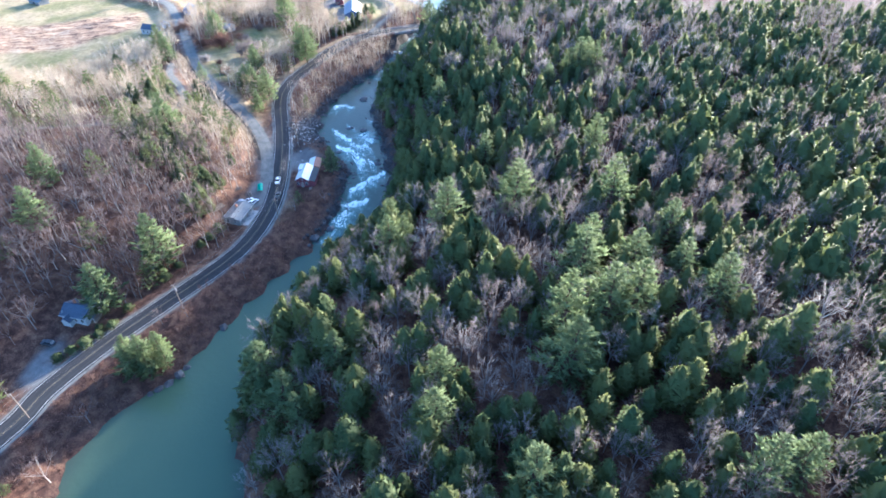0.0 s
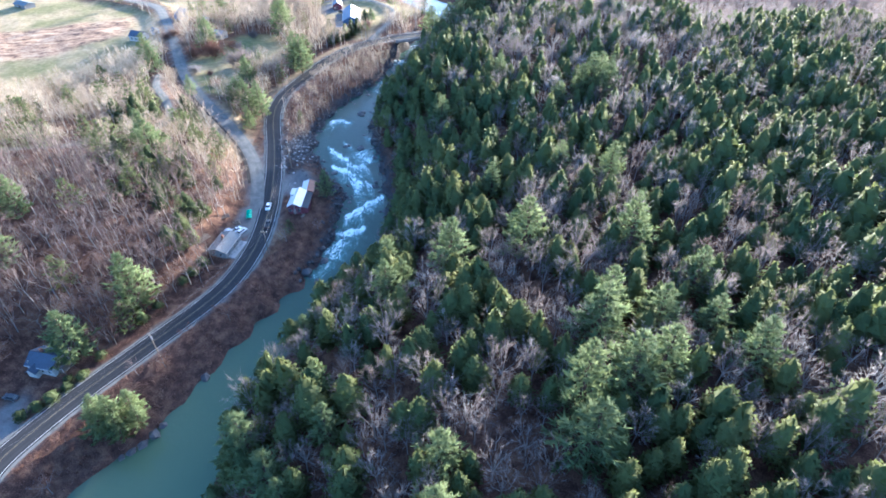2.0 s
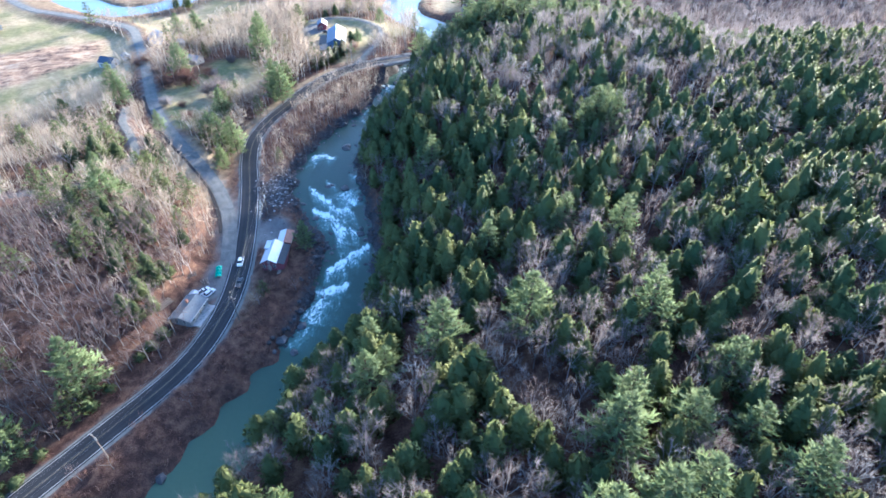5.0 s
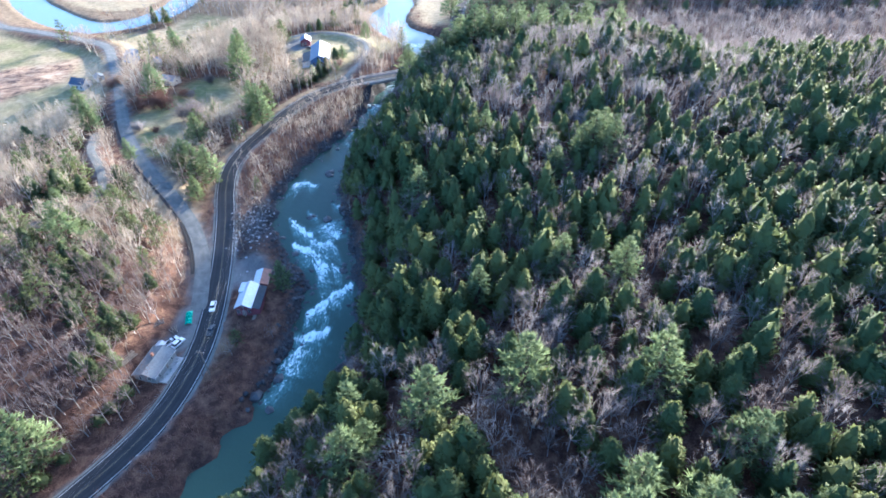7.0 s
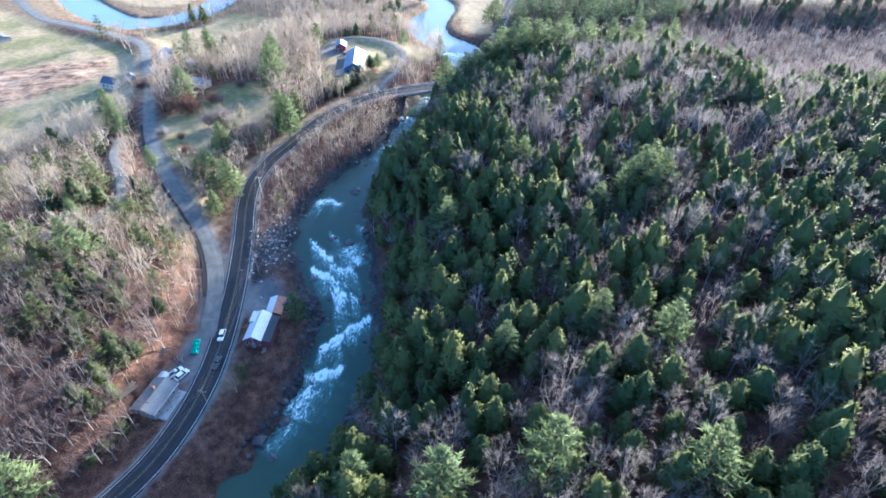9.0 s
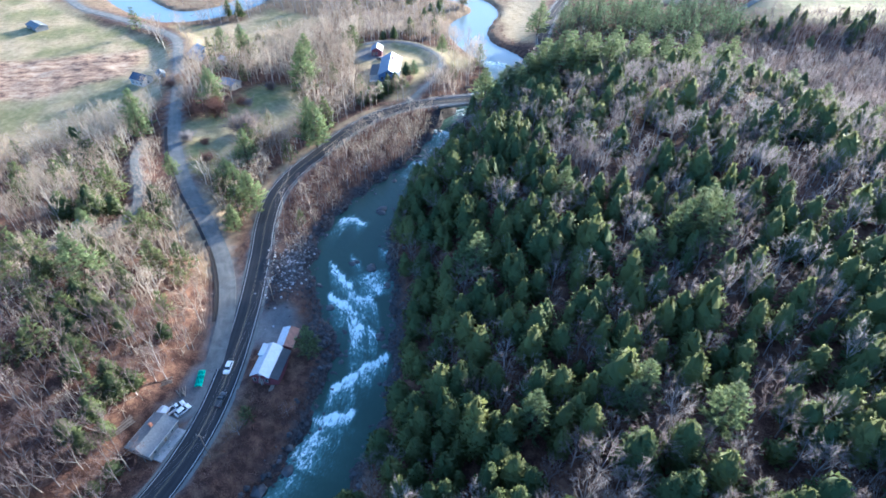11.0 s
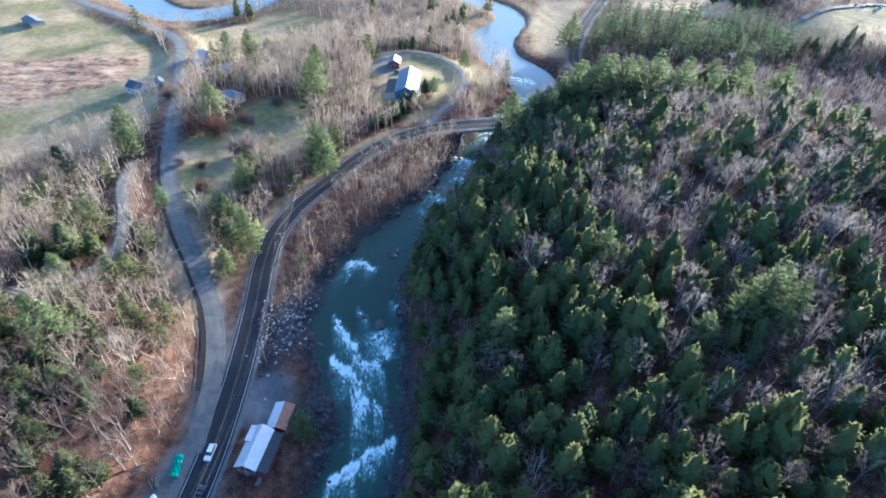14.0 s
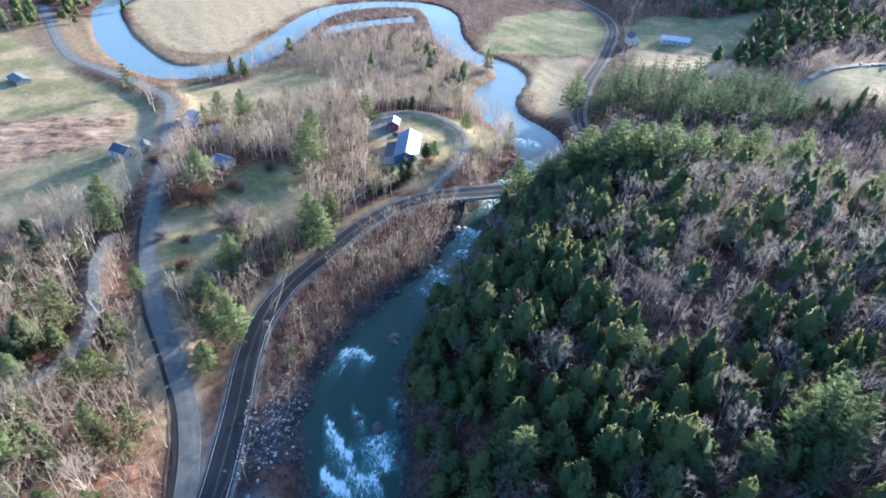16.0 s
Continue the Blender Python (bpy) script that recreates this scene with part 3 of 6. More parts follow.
def build_water(name, curve, label):
    fine = []
    for a, b in zip(curve[:-1], curve[1:]):
        n = 4 if 180 < a[1] < 440 else 1
        fine += [a + (b - a) * j / n for j in range(n)]
    c = np.array(fine + [curve[-1]])
    tan = np.gradient(c[:, :2], axis=0)
    for _ in range(4):
        tan = (tan + np.roll(tan, 1, 0) + np.roll(tan, -1, 0)) / 3
    tan[:4], tan[-4:] = tan[4], tan[-5]
    tan /= np.linalg.norm(tan, axis=1)[:, None]
    lat = np.linspace(-1, 1, 37)
    half = c[:, 2] + 4.0
    x = c[:, 0, None] + tan[:, 1, None] * lat * half[:, None]
    y = c[:, 1, None] - tan[:, 0, None] * lat * half[:, None]
    foam = ledge_foam(x, y)
    chop = np.sin(1.7 * x + 0.6 * np.sin(0.8 * y)) * np.sin(1.3 * y + 0.9 * np.sin(0.7 * x)) + 0.5 * np.sin(3.1 * y + 1.2 * np.sin(1.9 * x))
    z = c[:, 3, None] + 0.30 * foam * chop + 0.02 * chop
    ny, nx = x.shape
    i = np.arange(nx * ny).reshape(ny, nx)
    faces = np.stack([i[:-1, :-1], i[:-1, 1:], i[1:, 1:], i[1:, :-1]], -1).reshape(-1, 4)
    depth = np.broadcast_to(sm((1 - abs(lat)) * 3.0), x.shape)
    along = np.broadcast_to(np.concatenate([[0], np.cumsum(np.hypot(*np.diff(c[:, :2], axis=0).T))])[:, None], x.shape)
    me = mesh_of(name, np.stack([x, y, z], -1).reshape(-1, 3), faces, [WATER], None, {"foam": foam.ravel(), "depth": depth.ravel(), "along": along.ravel(), "far_sheen": sm((y - 440) / 50).ravel(), "pool": (1 - sm((y - 110) / 90)).ravel(), "across": (lat * half[:, None]).ravel()}, True)
    tagged(new(name, me), label, "river", kind="structure")


build_water("water_river", RIVER, "blue-green river with white rapids in a rocky gorge")
build_water("water_oxbow", OXBOW, "still side channel of the river between brown banks")


# ---- roads ----
def ribbon(name, curve, offsets, lift, mats, wheel=None, parent=None, label="", kind="", category="", s0=0, s1=None, dashes=None):
    c = curve[s0:s1]
    fine = [a + (b - a) * j / 2 for a, b in zip(c[:-1], c[1:]) for j in range(2)]
    c = np.array(fine + [c[-1]])
    tan = np.gradient(c[:, :2], axis=0)
    tan /= np.linalg.norm(tan, axis=1)[:, None]
    off = np.array(offsets)
    x = c[:, 0, None] + tan[:, 1, None] * off
    y = c[:, 1, None] - tan[:, 0, None] * off
    z = np.broadcast_to(c[:, 2, None], x.shape) + lift - 0.02 * np.abs(off)
    ny, nx = x.shape
    i = np.arange(nx * ny).reshape(ny, nx)
    top = np.stack([i[:-1, :-1], i[:-1, 1:], i[1:, 1:], i[1:, :-1]], -1).reshape(-1, 4)
    v = np.stack([x, y, z], -1).reshape(-1, 3)
    down = v - np.array([0, 0, 0.22 if wheel else 0.003])
    n = len(v)
    sides = []
    for col in (0, nx - 1):
        a, b = i[:-1, col], i[1:, col]
        sides.append(np.stack([a, b, b + n, a + n] if col else [b, a, a + n, b + n], -1))
    faces = np.vstack([top] + sides)
    attrs = {}
    if wheel:
        w = np.broadcast_to(np.array(wheel), x.shape).ravel()
        attrs["wheel"] = np.concatenate([w, w])
    ob = new(name, mesh_of(name, np.vstack([v, down]), faces, mats, None, attrs))
    ob.parent = parent
    return tagged(ob, label, category, kind=kind)


road = ribbon("road", ROAD, [-4.0, -2.9, -2.2, -1.5, -0.6, 0, 0.6, 1.5, 2.2, 2.9, 4.0], 0.05, [ASPHALT], [0, 0, 0.7, 0, 0.4, 0, 0.4, 0, 0.7, 0, 0],
              label="two-lane asphalt road with worn white edge lines", kind="structure", category="road")
for side in (-1, 1):
    ribbon("edge_line", ROAD, [side * 3.45 - 0.11, side * 3.45 + 0.11], 0.062, [WHITE_PAINT], parent=road, label="worn white edge line")
    ribbon("centre_line", ROAD, [side * 0.16 - 0.05, side * 0.16 + 0.05], 0.062, [YELLOW_PAINT], parent=road, label="faded yellow centre line")
for side in (-1, 1):
    ribbon("shoulder", ROAD, sorted([side * 4.0, side * 4.35, side * (5.0 if side > 0 else 4.7)]), 0.0, [DIRT], [0, 0.3, 0], parent=road, label="narrow grey gravel shoulder")
lane = ribbon("lane_road", LANE, [-2.8, -2.0, -1.4, -0.6, 0, 0.6, 1.4, 2.0, 2.8], 0.03, [DIRT], [0, 0, 0.8, 0.2, 0, 0.2, 0.8, 0, 0], label="grey gravel side road climbing from the junction", kind="structure", category="road", s0=4)
# plain dark strip along the left edge of the gravel road
ribbon("ditch", LANE, [-4.3, -3.7, -3.05], 0.10, [DARK_STRIP], parent=lane, label="narrow dark strip beside the gravel road", s0=10, s1=52)
ribbon("road_track", TRACK, [-1.7, -0.9, 0, 0.9, 1.7], 0.03, [DIRT], [0, 0.8, 0, 0.8, 0], label="narrow gravel track through the woods", kind="structure", category="road")
EAST_LANE = spline([(px, py, z_at(px, py)) for px, py in ((158, 562), (183, 584), (202, 597), (225, 608), (241, 613), (300, 618))])
EAST_LANE[:, 2] = np.maximum(EAST_LANE[:, 2], height(EAST_LANE[:, 0], EAST_LANE[:, 1]) + 0.1)
ribbon("road_track", EAST_LANE, [-2.2, -1.0, 0, 1.0, 2.2], 0.5, [DIRT], [0, 0.8, 0, 0.8, 0], label="pale gravel lane above the far pasture", kind="structure", category="road")
ribbon("road_drive", DRIVE, [-1.3, -0.7, 0, 0.7, 1.3], 0.03, [DIRT], [0, 0.8, 0, 0.8, 0], label="curved gravel driveway round the farmhouse lawn", kind="structure", category="road", s0=2)



# ---- buildings ----
def gable_roof(bm, w, y0, y1, z, rise, over, thick, side):
    """One slope of a gable roof; side -1 or 1."""
    k = rise / w
    a = (0, z + rise)
    b = (side * (w + over), z - over * k)
    return prism(bm, [a, b, (b[0], b[1] + thick), (0, a[1] + thick)], y0 - over, y1 + over)


def window(parent, x, y, z, w, h, turn, frame_mat, name="window"):
    """A window set proud of a wall that faces along its own -y."""
    ob = new(name)
    ob.parent = parent
    ob.matrix_local = pose(x, y, z, 0, 0, turn)
    fr = bmesh.new()
    for x0, x1, z0, z1 in ((-w / 2 - 0.08, -w / 2, -0.08, h + 0.08), (w / 2, w / 2 + 0.08, -0.08, h + 0.08), (-w / 2, w / 2, h, h + 0.08), (-w / 2, w / 2, -0.08, 0), (-w / 2, w / 2, h / 2 - 0.03, h / 2 + 0.03)):
        box(fr, x0, x1, -0.07, 0.02, z0, z1)
    part("window_frame", fr, frame_mat, ob)
    part("pane", boxed(-w / 2, w / 2, -0.03, 0.0, 0, h), GLASS, ob)
    return ob


def gable_house(name, x, y, turn, width, length, wall_h, rise, wall_mat, roof_mats, label, category, trim, openings=(), chimney=None, over=0.4, group=""):
    """A gabled building with its ridge along its own y. openings: (side, along, height, width, tall) with side in 'swen'."""
    half, hl = width / 2, length / 2
    ob = thing(name, pose(x, y, z_at(x, y) - 0.05, 0, 0, turn), label, category, group)
    body = bmesh.new()
    prism(body, [(-half, -0.4), (half, -0.4), (half, wall_h), (0, wall_h + rise), (-half, wall_h)], -hl, hl)
    part("wall", body, wall_mat, ob)
    for side, mat in zip((-1, 1), roof_mats):
        part("roof", gable_roof(bmesh.new(), half, -hl, hl, wall_h, rise, over, 0.14, side), mat, ob)
    for s in (-1, 1):
        part("eaves_board", boxed(s * (half + over) - 0.06, s * (half + over) + 0.06, -hl - over, hl + over, wall_h - over * rise / half - 0.12, wall_h - over * rise / half + 0.16), trim, ob)
    for side, along, z, w, h in openings:
        if z == 0:
            px, py, t = {"s": (along, -hl, 0), "n": (along, hl, 180), "e": (half, along, 90), "w": (-half, along, -90)}[side]
            d = new("door")
            d.parent = ob
            d.matrix_local = pose(px, py, 0.1, 0, 0, t)
            part("door_leaf", boxed(-w / 2, w / 2, -0.05, 0.02, 0, h), DARK_ROOF if trim is not WHITE_CLAD else TIMBER, d)
            part("door_frame", box(box(boxed(-w / 2 - 0.1, -w / 2, -0.08, 0.02, 0, h + 0.1), w / 2, w / 2 + 0.1, -0.08, 0.02, 0, h + 0.1), -w / 2, w / 2, -0.08, 0.02, h, h + 0.1), trim, d)
        else:
            px, py, t = {"s": (along, -hl, 0), "n": (along, hl, 180), "e": (half, along, 90), "w": (-half, along, -90)}[side]
            window(ob, px, py, z, w, h, t, trim)
    if chimney:
        cx, cy = chimney
        top = wall_h + rise + 0.9
        part("chimney", box(boxed(cx - 0.35, cx + 0.35, cy - 0.35, cy + 0.35, wall_h, top), cx - 0.42, cx + 0.42, cy - 0.42, cy + 0.42, top, top + 0.12), RUST, ob)
    return ob


def wing(ob, x, y, turn, width, length, wall_h, rise, wall_mat, roof_mat, trim, openings=()):
    """A lower gabled wing of a house."""
    g = new("wing")
    g.parent = ob
    g.matrix_local = pose(x, y, 0, 0, 0, turn)
    half, hl = width / 2, length / 2
    part("wall", prism(bmesh.new(), [(-half, -0.4), (half, -0.4), (half, wall_h), (0, wall_h + rise), (-half, wall_h)], -hl, hl), wall_mat, g)
    for side in (-1, 1):
        part("roof", gable_roof(bmesh.new(), half, -hl, hl, wall_h, rise, 0.35, 0.14, side), roof_mat, g)
    for a, z, w, h in openings:
        fr = bmesh.new()
        box(fr, a - w / 2, a + w / 2, -hl - 0.04, -hl + 0.02, z, z + h)
        part("pane", fr, GLASS, g)
    return g


def lean_to(ob, x0, x1, y0, y1, z0, z1, roof_mat, wall_mat, name="lean_to"):
    """A shed roof sloping along x, on a wall."""
    lo = min(z0, z1) - 0.2
    part(name + "_wall", prism(bmesh.new(), [(x0, -0.4), (x1, -0.4), (x1, z1 - 0.1), (x0, z0 - 0.1)], y0 + 0.15, y1 - 0.15), wall_mat, ob)
    part(name + "_roof", prism(bmesh.new(), [(x0, z0), (x1 + 0.3 if x1 > x0 else x1 - 0.3, z1 - 0.08), (x1 + 0.3 if x1 > x0 else x1 - 0.3, z1 + 0.04), (x0, z0 + 0.12)], y0, y1), roof_mat, ob)


def porch(ob, x0, x1, y0, y1, h, roof_mat):
    part("porch_deck", boxed(x0, x1, y0, y1, -0.3, 0.35), TIMBER, ob)
    part("porch_roof", boxed(x0 - 0.2, x1 + 0.2, y0 - 0.2, y1, h, h + 0.14), roof_mat, ob)
    for px in (x0 + 0.12, x1 - 0.12):
        part("porch_post", boxed(px - 0.08, px + 0.08, y0 + 0.04, y0 + 0.2, 0.35, h), WHITE_CLAD, ob)


WIN = lambda side, xs, z=1.0, w=0.9, h=1.4: [(side, a, z, w, h) for a in xs]

# white house below the wood
h1 = gable_house("house", -122.0, 136.6, 78, 7.2, 9.0, 3.2, 2.1, WHITE_CLAD, (SLATE, SLATE), "small white clapboard house with blue-grey shingle roof", "house", WHITE_CLAD,
                 WIN("w", (-3.2, -0.8, 3.2)) + WIN("s", (-1.9, 1.9)) + WIN("n", (-1.9, 1.9)) + WIN("e", (-2.6,)) + [("w", 1.4, 0, 0.95, 2.05)], (0.7, 1.4))
wing(h1, -4.2, 1.5, 90, 3.0, 2.4, 2.5, 1.2, WHITE_CLAD, SLATE, WHITE_CLAD, [(0, 1.0, 0.9, 1.3)])
wing(h1, 4.7, -0.5, -90, 4.6, 3.8, 2.7, 1.6, WHITE_CLAD, SLATE, WHITE_CLAD, [(0, 1.0, 0.9, 1.3)])
porch(h1, -2.1, 1.5, -6.3, -4.52, 2.3, GREY_SHINGLE)
part("satellite_dish", rod(bmesh.new(), (-2.6, 3.8, 3.6), (-2.9, 4.1, 3.9), 0.05, 0.4, 12), WHITE_CLAD, h1)

# grey house beside the junction
gh = gable_house("house", -84.0, 192.0, -12, 7.2, 11.0, 2.7, 1.3, GREY_CLAD, (GREY_SHINGLE, GREY_SHINGLE), "low grey shingled house with a cluttered front deck", "house", WHITE_CLAD,
                 WIN("e", (-3.5, 3.2)) + WIN("s", (-1.5, 1.5)) + [("e", 0.5, 0, 0.95, 2.05)], (-1.0, 1.5))
part("deck", boxed(3.7, 6.4, -5.0, 5.0, -0.3, 0.3), CONCRETE, gh, "pale weathered deck")
for px, py, s in ((4.4, -3.6, 0.5), (5.2, -2.2, 0.35), (4.6, 0.2, 0.6), (5.4, 2.4, 0.45), (4.9, 3.8, 0.4), (5.6, -0.9, 0.3)):
    crate = thing("crate", gh.matrix_world @ pose(px, py, 0.3, 0, 0, 30 * px), "pale storage crate standing on the house deck", "crate", "clutter on the deck")
    part("box", boxed(-s, s, -s * 0.7, s * 0.7, 0, s, bevel=0.04), WHITE_CLAD, crate)
    part("lid", boxed(-s - 0.03, s + 0.03, -s * 0.7 - 0.03, s * 0.7 + 0.03, s, s + 0.06), GREY_CLAD, crate)
shed = gable_house("shed", -85.0, 199.5, -12, 2.4, 2.6, 2.0, 0.5, WHITE_CLAD, (TIN, TIN), "small white shed with a pale metal roof", "shed", WHITE_CLAD, [("e", 0, 0, 0.8, 1.8)], over=0.15)

# red barn by the river
bx, by = -61.4, 219.2
barn = gable_house("barn", bx, by, -1, 5.2, 11.4, 3.8, 1.5, RED_CLAD, (TIN, TIN), "dark red barn with a pale metal roof beside the road", "barn", WHITE_CLAD,
                   WIN("s", (-1.8, 1.8), 1.2) + WIN("s", (0,), 3.9, 0.8, 0.9) + WIN("w", (-4, -1, 2, 4.6), 1.2) + [("s", 0, 0, 1.1, 2.1)], over=0.35)
lean_to(barn, 2.7, 5.3, -5.7, 5.7, 3.7, 2.8, DARK_ROOF, RED_CLAD)
part("dormer", box(boxed(-2.8, -1.3, 1.0, 5.2, 4.0, 5.0), -2.95, -1.2, 0.8, 5.4, 5.0, 5.12), TIN, barn, "shed dormer with pale metal roof")
part("steps", box(boxed(2.9, 5.2, -8.0, -5.75, -0.4, 0.25), 3.4, 4.8, -8.6, -8.0, -0.4, 0.05), TIMBER, barn)
part("gable_pole", rod(bmesh.new(), (0.2, -6.1, -0.3), (0.2, -6.1, 6.0), 0.09, 0.07), WHITE_CLAD, barn, "white painted pole before the gable")
gable_house("garage", -58.9, 230.2, 2, 5.0, 7.6, 2.5, 0.9, RED_CLAD, (TIN, RUST), "small garage with half-rusted metal roof", "garage", TIMBER, [("w", -1.6, 0, 2.4, 2.1)], over=0.3)

# farmhouse on the knoll beyond the bridge
METAL_BLUE = plain("blue_grey_metal_roofing", (0.125, 0.165, 0.235), 0.6, 0.2, 1.0, 0.0)
fx, fy = -64.0, 422.5
# one roof: TIN on the east slope puts sun glare into its colour
farm = gable_house("farmhouse", fx, fy, 7, 11.0, 25.0, 3.6, 3.0, BLUE_CLAD, (METAL_BLUE, TIN), "long blue farmhouse with a blue-grey metal roof, its sunlit slope made pale", "house", WHITE_CLAD,
                   WIN("s", (-3.6, -1.2, 1.2, 3.6), 1.0, 1.0, 1.5) + WIN("s", (-1.1, 1.1), 4.0, 0.9, 1.2) + WIN("e", (-10, -6, -2, 2, 6, 10)) + WIN("w", (-9, -4, 1, 6)) + [("w", 10, 0, 1.0, 2.05)], (1.2, 4.0))
lean_to(farm, -5.5, -10.5, -11.5, 4.0, 3.4, 2.6, DARK_ROOF, WHITE_CLAD, "veranda")
part("deck_rail", box(box(boxed(-10.6, -5.6, -13.4, -13.3, 0.9, 1.0), -10.6, -10.5, -13.4, -11.6, 0.9, 1.0), -10.6, -5.6, -13.4, -11.6, 0.0, 0.2), WHITE_CLAD, farm)
gable_house("shed", -77.5, 449, 8, 6.0, 7.5, 3.4, 1.8, RED_CLAD, (METAL_BLUE, TIN), "red shed with a metal roof behind the farmhouse", "shed", WHITE_CLAD, WIN("s", (0,), 1.1) + [("s", -1.8, 0, 1.0, 2.0)])
wood_stack = thing("wood_stack", pose(-73, 441.5, z_at(-73, 441.5), 0, 0, 10), "orange-brown stack of split firewood by the shed", "firewood")
for i in range(5):
    for j in range(3):
        part("log", rod(bmesh.new(), (-1.2 + 0.6 * i, -0.9, 0.25 + 0.5 * j), (-1.2 + 0.6 * i, 0.9, 0.25 + 0.5 * j), 0.27, 0.25, 7), RUST, wood_stack)

# hamlet along the side road
gable_house("house", -197.5, 392.5, 72, 7.0, 9.5, 3.4, 2.3, WHITE_CLAD, (SLATE, SLATE), "white house with a dark roof at the field edge", "house", WHITE_CLAD, WIN("w", (-3, 0, 3)) + WIN("s", (0,)))
gable_house("shed", -189.0, 398.0, 40, 4.0, 5.0, 2.4, 1.2, WHITE_CLAD, (GREY_SHINGLE, GREY_SHINGLE), "small white outbuilding with a grey roof", "shed", WHITE_CLAD, [("s", 0, 0, 1.6, 2.0)])
gable_house("house", -184.0, 431.0, 12, 7.0, 11.0, 4.4, 2.4, BLUE_CLAD, (METAL_BLUE, METAL_BLUE), "blue house with a blue metal roof among spruces", "house", WHITE_CLAD, WIN("s", (-1.8, 1.8)) + WIN("w", (-3, 0, 3)))
gable_house("shed", -167.0, 427.0, 20, 5.0, 6.5, 2.8, 1.5, GREY_CLAD, (METAL_BLUE, METAL_BLUE), "grey shed with a blue-grey metal roof", "shed", WHITE_CLAD, [("s", 0, 0, 1.8, 2.1)])
gable_house("house", -145.0, 390.5, 70, 6.5, 8.5, 3.2, 1.8, GREY_CLAD, (METAL_BLUE, METAL_BLUE), "small grey house with a blue-grey metal roof", "house", WHITE_CLAD, WIN("w", (-2.4, 2.4)) + WIN("s", (0,)))
gable_house("shed", -149.5, 385.0, 10, 3.0, 3.6, 2.2, 0.8, WHITE_CLAD, (GREY_SHINGLE, GREY_SHINGLE), "little white shed under the trees", "shed", WHITE_CLAD, [("s", 0, 0, 0.9, 1.9)])
gable_house("house", -143.0, 258.5, 35, 4.6, 6.0, 2.6, 1.3, GREY_CLAD, (METAL_BLUE, METAL_BLUE), "small pale cabin hidden among evergreens", "cabin", WHITE_CLAD, WIN("s", (0,)))
gable_house("house", 70.0, 652.0, 20, 8.0, 10.0, 5.0, 3.0, WHITE_CLAD, (SLATE, SLATE), "white farmhouse beside the far road", "house", WHITE_CLAD, WIN("s", (-2, 2)) + WIN("w", (-3, 0, 3)))
gable_house("barn", 104.0, 660.0, 82, 9.0, 22.0, 3.4, 2.2, WHITE_CLAD, (TIN, TIN), "long low white farm building with a metal roof", "barn", WHITE_CLAD, WIN("w", (-8, -4, 0, 4, 8)))
gable_house("shed", -318.0, 470.0, 60, 8.0, 14.0, 2.6, 1.4, GREY_CLAD, (GREY_SHINGLE, GREY_SHINGLE), "low grey shed at the edge of the hay field", "shed", TIMBER, [("w", 0, 0, 2.0, 2.1)])

# ---- bridge ----
A, B = Vector((-36.0, 389.2)), Vector((-3.5, 401.6))
way = math.degrees(math.atan2((B - A).y, (B - A).x))
span = (B - A).length
bridge = thing("bridge", pose(A.x, A.y, 14.2, 0, 0, way), "short concrete road bridge with steel rails over the gorge", "bridge")
part("deck", boxed(0, span, -4.9, 4.9, -0.55, 0.02), CONCRETE, bridge)
for s in (-1, 1):
    part("kerb", boxed(0, span, s * 4.7 - 0.2, s * 4.7 + 0.2, 0.03, 0.5), CONCRETE, bridge, "pale concrete kerb")
    part("girder", boxed(0.5, span - 0.5, s * 3.4 - 0.2, s * 3.4 + 0.2, -1.7, -0.55), STEEL, bridge)
    for zz in (0.78, 1.05):
        part("rail", boxed(0, span, s * 4.7 - 0.05, s * 4.7 + 0.05, zz, zz + 0.14), STEEL, bridge)
    for i in range(15):
        u = 0.4 + (span - 0.8) * i / 14
        part("post", boxed(u - 0.07, u + 0.07, s * 4.7 - 0.08, s * 4.7 + 0.08, 0.5, 1.19), STEEL, bridge)
for u in (0.6, span - 0.6):
    part("abutment", boxed(u - 0.9, u + 0.9, -5.2, 5.2, -8.0, -0.56), CONCRETE, bridge)


